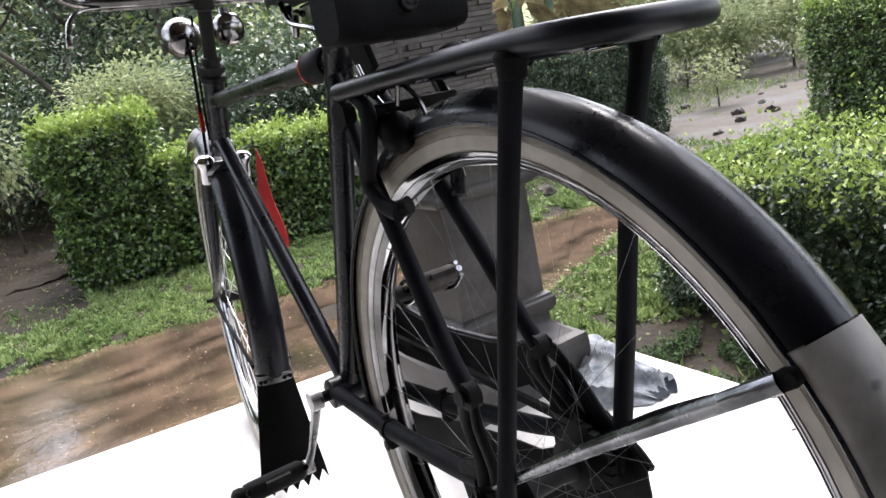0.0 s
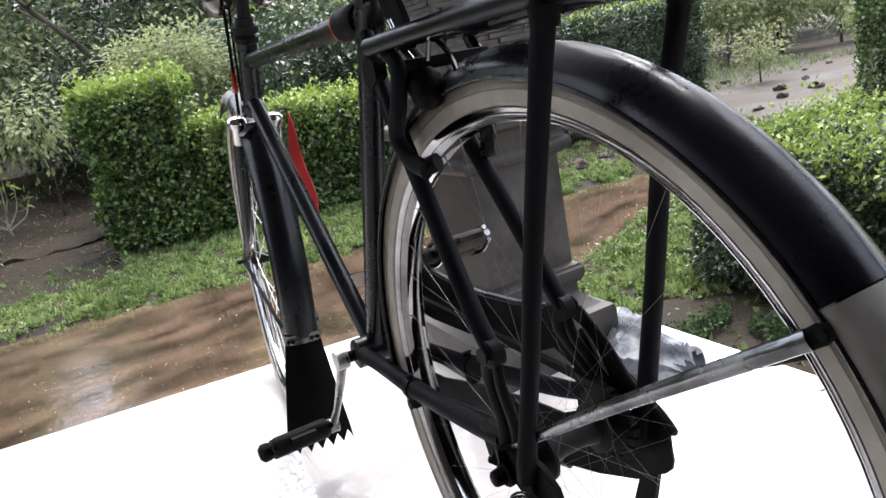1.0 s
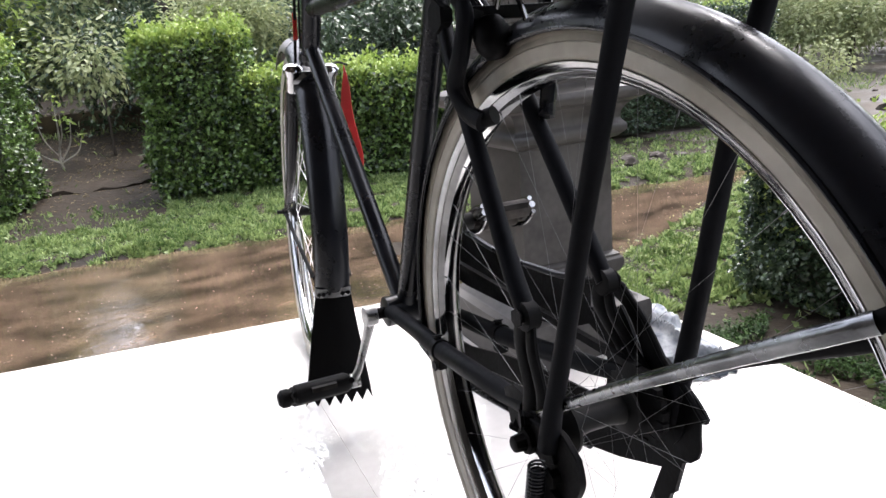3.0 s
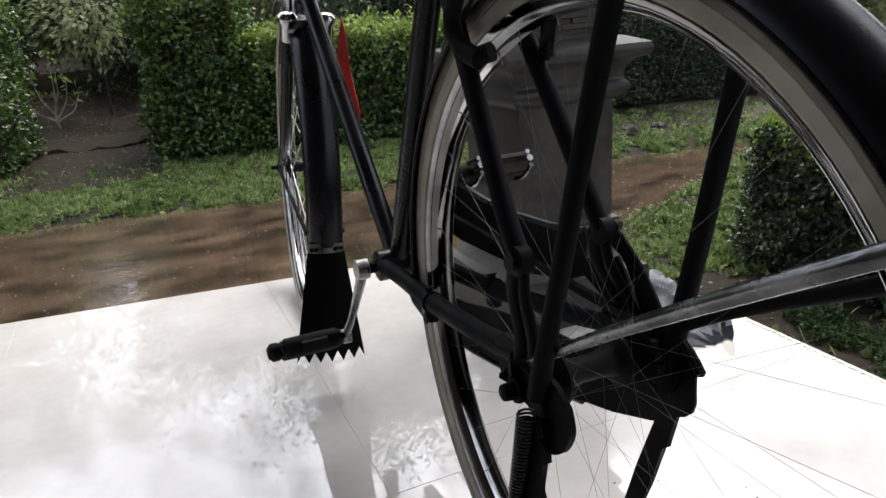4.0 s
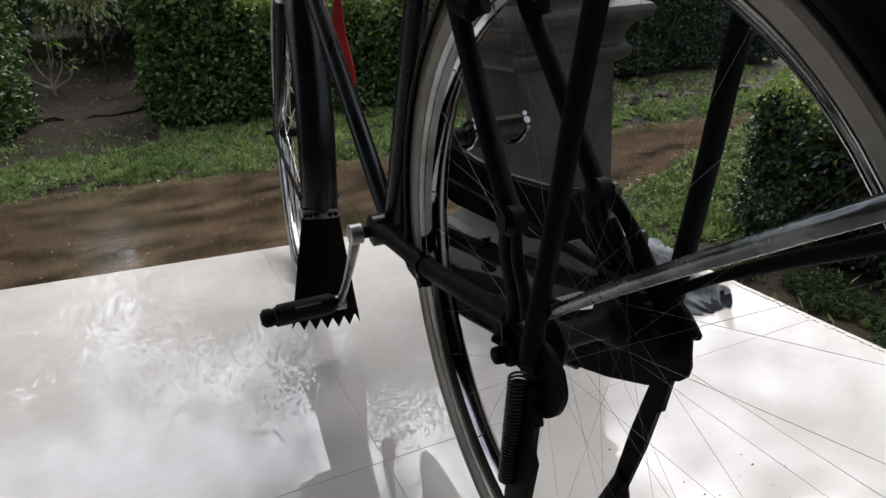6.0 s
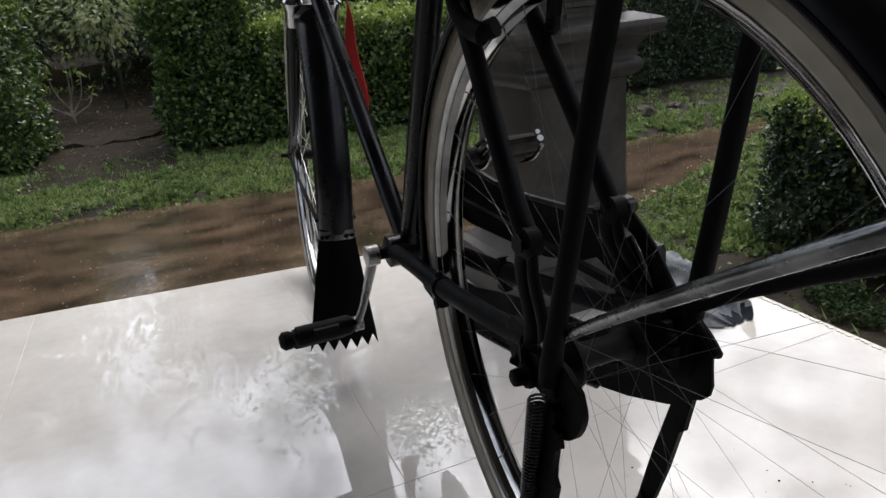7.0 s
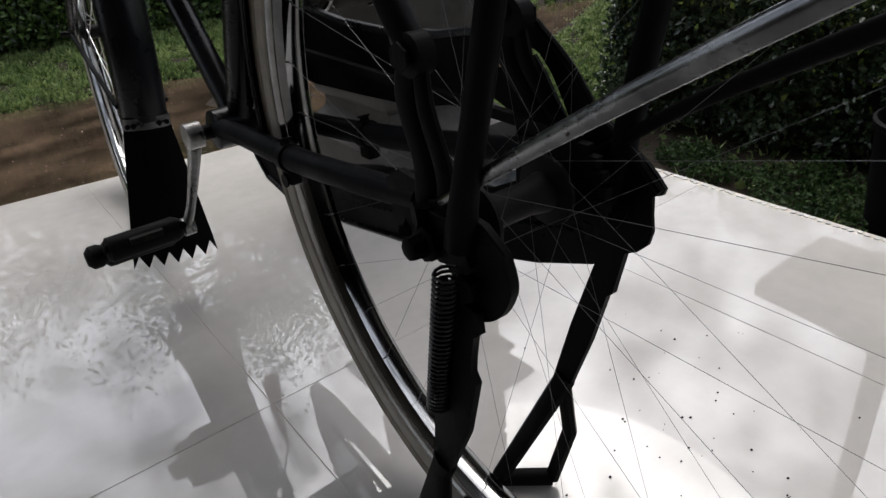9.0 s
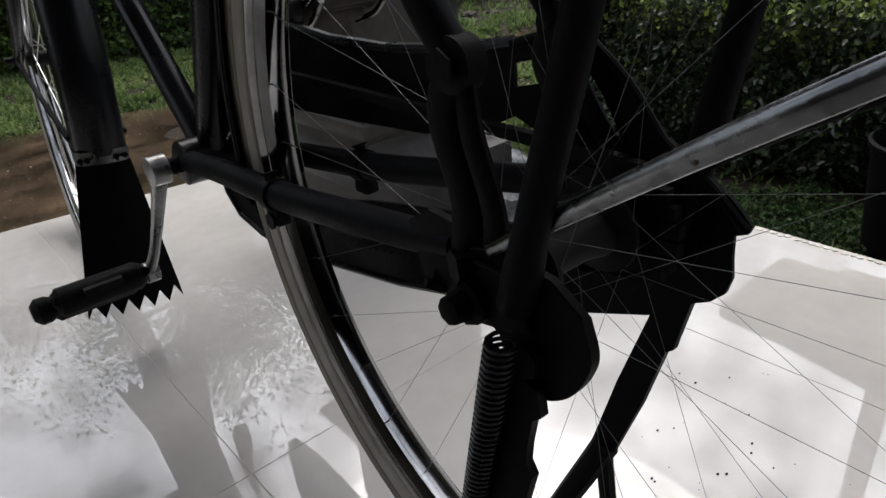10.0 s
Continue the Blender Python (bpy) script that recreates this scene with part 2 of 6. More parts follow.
def under(ob, parent):
    """Parent and keep the place in the world: things stand at their base, parts have no place of their own."""
    ob.parent = parent
    if parent.parent is None:
        ob.matrix_parent_inverse = Matrix.Translation(parent.location).inverted()
    return ob


def thing(name, label, category, group="", at=(0, 0, 0), kind=""):
    ob = new(name)
    ob.empty_display_size = 0.05
    ob.location = at
    return tagged(ob, label, category, group, kind)


def smooth_path(pts, per=6):
    """Catmull-Rom through the points."""
    p = [Vector(q) for q in pts]
    if len(p) < 3:
        return p
    p = [2 * p[0] - p[1]] + p + [2 * p[-1] - p[-2]]
    out = []
    for i in range(1, len(p) - 2):
        a, b, c, d = p[i - 1:i + 3]
        for k in range(per):
            t = k / per
            out.append(0.5 * ((2 * b) + (c - a) * t + (2 * a - 5 * b + 4 * c - d) * t * t + (3 * b - a - 3 * c + d) * t ** 3))
    out.append(p[-2])
    return out


def tube(bm, pts, r, n=12, flat=1.0, up=(1, 0, 0), curve=True, caps=True, per=6):
    """A round (or flattened) tube through points; r is one radius or one for each point."""
    path = smooth_path(pts, per) if curve else [Vector(q) for q in pts]
    if isinstance(r, (int, float)):
        rad = [r] * len(path)
    else:
        rad = [float(np.interp(i / max(1, len(path) - 1) * (len(r) - 1), range(len(r)), r)) for i in range(len(path))]
    rings, up = [], Vector(up)
    for i, q in enumerate(path):
        d = (path[min(i + 1, len(path) - 1)] - path[max(i - 1, 0)]).normalized()
        u = up - d * up.dot(d)
        if u.length < 1e-4:
            u = d.orthogonal()
        u.normalize()
        v = d.cross(u)
        rings.append([bm.verts.new(q + rad[i] * (flat * u * math.cos(2 * math.pi * k / n) + v * math.sin(2 * math.pi * k / n))) for k in range(n)])
        up = u
    for a, b in zip(rings, rings[1:]):
        for k in range(n):
            bm.faces.new((a[k], a[(k + 1) % n], b[(k + 1) % n], b[k]))
    if caps:
        bm.faces.new(rings[0][::-1])
        bm.faces.new(rings[-1])
    return bm


def box(bm, lo, hi, bevel=0.0):
    c = [(a + b) / 2 for a, b in zip(lo, hi)]
    made = bmesh.ops.create_cube(bm, size=1, matrix=Matrix.Translation(c) @ Matrix.Diagonal((*[b - a for a, b in zip(lo, hi)], 1)))
    if bevel:
        edges = {e for v in made["verts"] for e in v.link_edges}
        bmesh.ops.bevel(bm, geom=list(edges), offset=bevel, segments=2, affect="EDGES", profile=0.6)
    return bm


def lathe(bm, profile, origin, axis=(1, 0, 0), n=24):
    """Turn (along, radius) pairs round an axis."""
    q = Vector((0, 0, 1)).rotation_difference(Vector(axis)).to_matrix()
    o, rings = Vector(origin), []
    for z, r in profile:
        rings.append([bm.verts.new(o + q @ Vector((r * math.cos(2 * math.pi * k / n), r * math.sin(2 * math.pi * k / n), z))) for k in range(n)])
    for a, b in zip(rings, rings[1:]):
        for k in range(n):
            bm.faces.new((a[k], a[(k + 1) % n], b[(k + 1) % n], b[k]))
    bm.faces.new(rings[0][::-1])
    bm.faces.new(rings[-1])
    return bm


def arc(bm, cy, cz, a0, a1, profile, n=72, closed=True):
    """Sweep a closed profile of (x, radius) round the wheel axis from angle a0 to a1 (degrees, 0 is ahead, 90 up)."""
    full = abs(a1 - a0) >= 359.9
    rings = []
    for i in range(n if full else n + 1):
        a = radians(a0 + (a1 - a0) * i / n)
        rings.append([bm.verts.new((x, cy + r * math.cos(a), cz + r * math.sin(a))) for x, r in profile])
    m = len(profile)
    pairs = list(zip(rings, rings[1:] + ([rings[0]] if full else [])))
    for a, b in pairs if full else zip(rings, rings[1:]):
        for k in range(m if closed else m - 1):
            bm.faces.new((a[k], a[(k + 1) % m], b[(k + 1) % m], b[k]))
    if closed and not full:
        bm.faces.new(rings[0][::-1])
        bm.faces.new(rings[-1])
    return bm


def plate(bm, outline, x0, x1):
    """A plate in the (y, z) plane between x0 and x1."""
    a = [bm.verts.new((x0, y, z)) for y, z in outline]
    b = [bm.verts.new((x1, y, z)) for y, z in outline]
    n = len(outline)
    for k in range(n):
        bm.faces.new((a[k], a[(k + 1) % n], b[(k + 1) % n], b[k]))
    bm.faces.new(a[::-1])
    bm.faces.new(b)
    return bm


def bolt(bm, at, axis=(1, 0, 0), r=0.007, h=0.008):
    return lathe(bm, [(-h, r * 0.55), (-h * 0.9, r), (0, r), (0.001, r * 1.5), (h * 0.4, r * 1.5)], at, axis, 6)


def B():
    return bmesh.new()


# ---- setting: porch ----
def edge_y(x):
    return 1.390 - 0.141 * x


EDGE_X, GROUND = 0.815, -0.15
JX = [-3.18, -2.56, -1.94, -1.32, -0.703, -0.086, 0.468, 0.799]
JY = [-3.24, -2.64, -2.04, -1.44, -0.84, -0.236, 0.378, 9.0]
bm = B()
vs = [bm.verts.new(p) for p in ((-3.3, -3.3, -0.0008), (EDGE_X, -3.3, -0.0008), (EDGE_X, edge_y(EDGE_X) + 0.004, -0.0008), (-3.3, edge_y(-3.3) + 0.004, -0.0008))]
bot = [bm.verts.new(v.co + Vector((0, 0, -0.4))) for v in vs]
bm.faces.new(vs)
bm.faces.new(bot[::-1])
for k in range(4):
    bm.faces.new((vs[k], bot[k], bot[(k + 1) % 4], vs[(k + 1) % 4]))
floor = tagged(part("floor", bm, GROUT, smooth=False), "porch floor slab with large polished cream tiles", "floor", kind="structure")


def tile_mesh(poly):
    bm = B()
    top = [bm.verts.new((x, y, 0.0)) for x, y in poly]
    low = [bm.verts.new((x, y, -0.0118)) for x, y in poly]
    bm.faces.new(top)
    for k in range(len(poly)):
        bm.faces.new((top[k], low[k], low[(k + 1) % len(poly)], top[(k + 1) % len(poly)]))
    bmesh.ops.bevel(bm, geom=[e for e in bm.edges if all(v.co.z > -0.001 for v in e.verts)], offset=0.0004, segments=1, affect="EDGES")
    return bm


g = 0.0004
for i in range(len(JX) - 1):
    for j in range(len(JY) - 1):
        x0, x1, y0, y1 = JX[i] + g, JX[i + 1] - g, JY[j] + g, JY[j + 1] - g
        ya, yb = min(y1, edge_y(x0)), min(y1, edge_y(x1))
        if ya > y0 and yb > y0:
            part("tile", tile_mesh([(x0, y0), (x1, y0), (x1, yb), (x0, ya)]), TILE, floor, smooth=False)

# pebble border along the porch's side edge
bm = B()
rnd = random.Random(5)
yy = -1.6
while yy < 1.26:
    w = 0.0105
    cx, cy = EDGE_X - 0.0085 + rnd.uniform(-.002, .002), yy + rnd.uniform(-.003, .003)
    a = rnd.uniform(0, 3)
    pts = [bm.verts.new((cx + w * 0.55 * rnd.uniform(.75, 1.1) * math.cos(a + k * 1.256), cy + w * 0.55 * rnd.uniform(.75, 1.1) * math.sin(a + k * 1.256), 0.0006 + rnd.uniform(-.0006, .0006))) for k in range(5)]
    low = [bm.verts.new(p.co + Vector((0, 0, -0.009))) for p in pts]
    bm.faces.new(pts)
    for k in range(5):
        bm.faces.new((pts[k], low[k], low[(k + 1) % 5], pts[(k + 1) % 5]))
    yy += 0.0125
tagged(part("pebble_border", bm, PEBBLE, floor, "grey pebble mosaic strip along the edge", smooth=False), kind="stuff")

# house behind the camera, ceiling over the porch: unseen, added to shut out light
bm = B()
box(bm, (-3.4, -3.5, -0.3), (0.9, -3.3, 2.9))
tagged(part("wall_south", bm, PLASTER, smooth=False), "unseen dark house wall behind the porch", "wall", kind="structure")
bm = B()
box(bm, (-3.6, -3.3, -0.3), (-3.4, 1.6, 2.9))
tagged(part("wall_west", bm, PLASTER, smooth=False), "unseen dark wall added to close the porch", "wall", kind="structure")
bm = B()
box(bm, (-3.6, -3.5, 2.9), (1.25, 1.85, 3.0))
tagged(part("ceiling", bm, CEILING, smooth=False), "unseen dark boarded porch ceiling", "ceiling", kind="structure")


# ---- pillar on a moulded pedestal ----
PX0, PX1, PY0, PY1 = 0.386, 0.620, 0.782, 1.030
pillar = thing("porch_pillar", "square porch pillar clad in grey ledge stone on a moulded cement pedestal", "pillar", at=(0.503, 0.906, 0))


def moulding(bm, profile):
    """Run (overhang, height) pairs round the pillar's square."""
    rings = []
    for o, z in profile:
        rings.append([bm.verts.new(p) for p in ((PX0 - o, PY0 - o, z), (PX1 + o, PY0 - o, z), (PX1 + o, PY1 + o, z), (PX0 - o, PY1 + o, z))])
    for a, b in zip(rings, rings[1:]):
        for k in range(4):
            bm.faces.new((a[k], a[(k + 1) % 4], b[(k + 1) % 4], b[k]))
    bm.faces.new(rings[0][::-1])
    bm.faces.new(rings[-1])
    return bm


def curve_profile(keys, per=5):
    return [(v.x, v.y) for v in smooth_path([(a, b, 0) for a, b in keys], per)]


base_profile = [(0.062, 0.0), (0.062, 0.090), (0.059, 0.104), (0.044, 0.108)] + curve_profile([(0.042, 0.109), (0.020, 0.126), (0.005, 0.144), (0.003, 0.166)]) + [(0.010, 0.170)] + \
    curve_profile([(0.0115, 0.172), (0.0165, 0.182), (0.0185, 0.195), (0.0175, 0.204)]) + [(0.0126, 0.2085), (0.0120, 0.214), (0.0, 0.221)]
under(part("pedestal_base", moulding(B(), base_profile), RENDERED), pillar)
under(part("pedestal_die", moulding(B(), [(0.0, 0.221), (0.0, 0.480)]), RENDERED, smooth=False), pillar)
cap_profile = [(0.0, 0.480), (0.012, 0.485)] + curve_profile([(0.014, 0.487), (0.0245, 0.497), (0.0255, 0.510), (0.018, 0.520)]) + curve_profile([(0.0160, 0.523), (0.0175, 0.540), (0.030, 0.558), (0.048, 0.567)]) + \
    [(0.0535, 0.570)] + curve_profile([(0.0555, 0.573), (0.0585, 0.583), (0.0550, 0.594)]) + [(0.050, 0.597), (0.012, 0.610)]
under(part("pedestal_cap", moulding(B(), cap_profile), RENDERED), pillar)
under(part("shaft", moulding(B(), [(-0.012, 0.604), (-0.012, 2.9)]), SLATE, smooth=False), pillar)

# ledge stones, alike pieces share a few meshes
rnd = random.Random(11)
STRIPS = []
for length in (0.045, 0.07, 0.1, 0.14):
    for depth in (0.012, 0.0145, 0.017):
        bm = B()
        box(bm, (0.0004, -depth, 0.0003), (length - 0.0004, 0.006, 0.0107))
        bmesh.ops.bevel(bm, geom=[e for e in bm.edges if all(v.co.y < 0 for v in e.verts)], offset=0.0010, segments=1, affect="EDGES")
        me = bpy.data.meshes.new("ledge_stone")
        bm.to_mesh(me)
        bm.free()
        me.materials.append(SLATE)
        STRIPS.append((length, me))
rest = B()
count = 0
for face in range(2):
    row = 0
    span = PX1 - PX0 if face == 0 else PY1 - PY0
    z = 0.607
    while z < 2.88:
        u = -0.012 if face == 0 else 0.0
        while u < span - 0.012:
            length, me = rnd.choice(STRIPS)
            if u + length > span + 0.003:
                length, me = STRIPS[rnd.randrange(3)]
                if u + length > span + 0.012:
                    u = span + 0.004 - length
            m = Matrix.Translation((PX0 + u, PY0 + 0.012, z)) if face == 0 else Matrix.Translation((PX0 + 0.012, PY1 - u, z)) @ Matrix.Rotation(radians(-90), 4, "Z")
            if 0.66 < z < 1.02 and count < 300:
                ob = new("ledge_stone", me)
                ob.matrix_world = m
                under(ob, pillar)
                count += 1
            else:
                v0 = len(rest.verts)
                rest.from_mesh(me)
                rest.verts.ensure_lookup_table()
                for v in rest.verts[v0:]:
                    v.co = m @ v.co
            u += length
        z += 0.0110
tagged(under(part("upper_ledge_stones", rest, SLATE, smooth=False), pillar), kind="stuff")


# ---- bicycle on its rear stand ----
bike = thing("bicycle", "old black roadster bicycle with whitewall tyres parked on its rear stand", "bicycle", at=(0, 0.6, 0))
HY, HZ = 0.0, 0.369          # rear axle
BBY, BBZ = 0.480, 0.325      # bottom bracket
SLY, SLZ = 0.268, 0.798      # seat lug
FHY, FHZ = 1.122, 0.364      # front axle
HT = Vector((0, 0.820, 0.828))     # head tube
HB = Vector((0, 0.886, 0.700))
# the whole bicycle leans a little on its stand
BIKE_XF = Matrix.Translation((0.0012, 0.003, HZ)) @ Matrix.Rotation(radians(0.39), 4, "Z") @ Matrix.Rotation(radians(1.075), 4, "Y") @ Matrix.Translation((0, 0, -HZ))


def wheel(name, cy, cz, hub_half, spoke_r=0.00015, spoke_mat=SPOKE, fat=0.0210):
    rim = part(name, arc(B(), cy, cz, 0, 360, [(-0.0175, 0.3188), (-0.0190, 0.3224), (-0.0150, 0.3229), (-0.0125, 0.3188), (0.0125, 0.3188), (0.0150, 0.3229), (0.0190, 0.3224), (0.0175, 0.3188), (0.0150, 0.3136),
                                               (0.0085, 0.3089), (0.0, 0.3110), (-0.0085, 0.3089), (-0.0150, 0.3141)], n=96), RIMSTEEL, bike, "tarnished chrome westwood rim")
    prof = []
    for k in range(13):
        a = radians(-150 + 300 * k / 12)
        prof.append((fat * math.sin(a), 0.3426 + fat * math.cos(a)))
    part("tyre", arc(B(), cy, cz, 0, 360, prof, n=96), RUBBER, rim)
    for side in (-1, 1):
        band = [(side * x, r) for x, r in ((0.0175, 0.3229), (0.0198, 0.3250), (0.0207, 0.3266), (0.0206, 0.3275), (0.0215, 0.3322), (0.0219, 0.3369), (0.0212, 0.3378), (0.0195, 0.3378), (0.0195, 0.3322), (0.0182, 0.3291), (0.0142, 0.3224))]
        part("whitewall", arc(B(), cy, cz, 0, 360, band, n=96), WHITEWALL, rim, "cream white tyre sidewall")
        outer = [(side * x, r) for x, r in ((0.0214, 0.3380), (0.0223, 0.3389), (0.0222, 0.3426), (0.0217, 0.3434), (0.0219, 0.3442), (0.0216, 0.3476), (0.0211, 0.3484), (0.0213, 0.3493), (0.0203, 0.3535), (0.0188, 0.3540), (0.0196, 0.3380))]
        part("scuffed_band", arc(B(), cy, cz, 0, 360, outer, n=96), GRIME if name == "rear_wheel" else WHITEWALL, rim, "brownish scuffed edge of the sidewall" if name == "rear_wheel" else "pale outer edge of the sidewall")
        # thin brighter rings that draw the highlight lines along the rim edges
        for x, r in ((0.0186, 0.3225), (0.0154, 0.3146)):
            bead = [(side * x + 0.0006 * math.cos(k), r + 0.0006 * math.sin(k)) for k in np.linspace(0, 6.283, 6)[:-1]]
            part("highlight_bead", arc(B(), cy, cz, 0, 360, bead, n=96), CHROME, rim)
    h = hub_half
    part("hub", lathe(B(), [(-h, 0.008), (-h + 0.006, 0.014), (-h + 0.008, 0.026), (-h + 0.011, 0.026), (-h + 0.014, 0.015), (-0.012, 0.012), (0.012, 0.012), (h - 0.014, 0.015), (h - 0.011, 0.026), (h - 0.008, 0.026),
                            (h - 0.006, 0.014), (h, 0.008)], (0, cy, cz)), HUBSTEEL, rim, "oily dull steel hub")
    me = None
    for k in range(36):
        side = -1 if k % 2 else 1
        turn = 10 * k
        lead = 62 if (k // 2) % 2 else -62
        a, b = radians(turn + lead), radians(turn)
        p0 = Vector((side * (h - 0.010), 0.023 * math.cos(a), 0.023 * math.sin(a)))
        p1 = Vector((side * 0.003, 0.3126 * math.cos(b), 0.3126 * math.sin(b)))
        d = p1 - p0
        if me is None:
            bm = B()
            lathe(bm, [(0, spoke_r), (d.length - 0.012, spoke_r), (d.length - 0.0118, 0.0007), (d.length, 0.0008)], (0, 0, 0), (0, 0, 1), 6)
            me = bpy.data.meshes.new("spoke")
            bm.to_mesh(me)
            bm.free()
            me.materials.append(spoke_mat)
        ob = new("spoke", me)
        ob.matrix_world = STATE["xf"] @ Matrix.Translation((p0.x, cy + p0.y, cz + p0.z)) @ Vector((0, 0, 1)).rotation_difference(d).to_matrix().to_4x4()
        under(ob, rim)
    return rim


STATE["xf"] = BIKE_XF
wheel("rear_wheel", HY, HZ, 0.042)

# rear mudguard: deep black blade, white tail
def guard_profile(w, r, depth, t=0.0012):
    out = [(w * math.sin(a), r - depth * (1 - math.cos(a)) ** 0.9) for a in np.linspace(-math.pi / 2, math.pi / 2, 13)]
    return out + [(x * 0.96, rr - t) for x, rr in reversed(out)]


STATE["xf"] = BIKE_XF
gp = guard_profile(0.0285, 0.3725, 0.0250)
rear_guard = part("rear_mudguard", arc(B(), HY, HZ, -8, 142.6, gp, n=64), BLACK, bike, "glossy black deep mudguard")
part("tail", arc(B(), HY, HZ, 142.8, 197, guard_profile(0.0290, 0.3730, 0.0250), n=24), WORNWHITE, rear_guard, "dirty white painted mudguard tail")
part("rolled_edge", arc(B(), HY, HZ, -8, 197, [(-0.0288 + 0.0018 * math.cos(k), 0.3485 + 0.0018 * math.sin(k)) for k in np.linspace(0, 6.283, 7)[:-1]], n=80), BLACK, rear_guard)
part("rolled_edge", arc(B(), HY, HZ, -8, 197, [(0.0288 + 0.0018 * math.cos(k), 0.3485 + 0.0018 * math.sin(k)) for k in np.linspace(0, 6.283, 7)[:-1]], n=80), BLACK, rear_guard)

# mudguard stays, flattened tubes from the axle to the blade
for side, mat in ((-1, STAY), (1, BLACK_DULL)):
    run = [(-0.066, -0.010, 0.396), (-0.064, -0.070, 0.4375), (-0.055, -0.150, 0.4895), (-0.040, -0.250, 0.5505), (-0.0335, -0.275, 0.5655)] if side < 0 else \
        [(0.066, -0.010, 0.386), (0.063, -0.080, 0.4345), (0.055, -0.150, 0.4755), (0.045, -0.215, 0.511), (0.0335, -0.283, 0.552)]
    stay = part("mudguard_stay", tube(B(), run, [0.0040, 0.0048, 0.0056, 0.0062, 0.0064], 12, flat=0.65), mat, bike, "scratched grey metal stay" if side < 0 else "dark metal stay")
    bm = B()
    e = Vector(run[-1])
    d = Vector((0, -0.83, 0.56))
    tube(bm, [e - d * 0.001, e + d * 0.007 + Vector((-side * 0.002, 0, 0)), e + d * 0.013 + Vector((-side * 0.003, 0, 0))], [0.0058, 0.0064, 0.0045], 12, flat=0.35)
    bolt(bm, e + d * 0.009 + Vector((side * 0.001, 0, 0)), (side, 0, 0), 0.0025, 0.002)
    part("stay_clip", bm, BLACK_DULL, stay)

# frame tubes
part("seat_tube", tube(B(), [(0, BBY, BBZ), (0, SLY - 0.012, SLZ + 0.03)], 0.0155, 16, curve=False), BLACK, bike)
part("down_tube", tube(B(), [(0, BBY + 0.012, BBZ + 0.006), HB + Vector((0, -0.014, 0.026))], 0.0150, 16, curve=False), BLACK, bike)
part("top_tube", tube(B(), [(0, SLY, SLZ), HT + Vector((0, 0.012, -0.035))], 0.0145, 16, curve=False), BLACK, bike)
bm = B()
tube(bm, [HB, HT], 0.0185, 18, curve=False)
lathe(bm, [(-0.012, 0.020), (-0.010, 0.0225), (0.010, 0.0225), (0.012, 0.020)], HB + Vector((0, -0.004, 0.01)), HT - HB)
part("head_tube", bm, BLACK, bike)
bm = B()
ax = (HT - HB).normalized()
lathe(bm, [(0, 0.019), (0.003, 0.0225), (0.012, 0.0225), (0.014, 0.017), (0.018, 0.017), (0.020, 0.0235), (0.030, 0.0235), (0.032, 0.016), (0.046, 0.015)], HT, ax)
part("headset", bm, HUBSTEEL, bike, "dark tarnished headset cups")
bm = B()
lathe(bm, [(-0.036, 0.020), (-0.034, 0.0235), (0.034, 0.0235), (0.036, 0.020)], (0, BBY, BBZ))
part("bottom_bracket_shell", bm, BLACK, bike)
bm = B()
lathe(bm, [(-0.03, 0.0175), (0.028, 0.0175), (0.032, 0.0195), (0.044, 0.0195), (0.046, 0.016)], (0, SLY, SLZ), (0, -0.405, 0.914))
bolt(bm, (-0.020, SLY - 0.03, SLZ + 0.015), (-1, 0, 0))
part("seat_lug", bm, BLACK, bike)
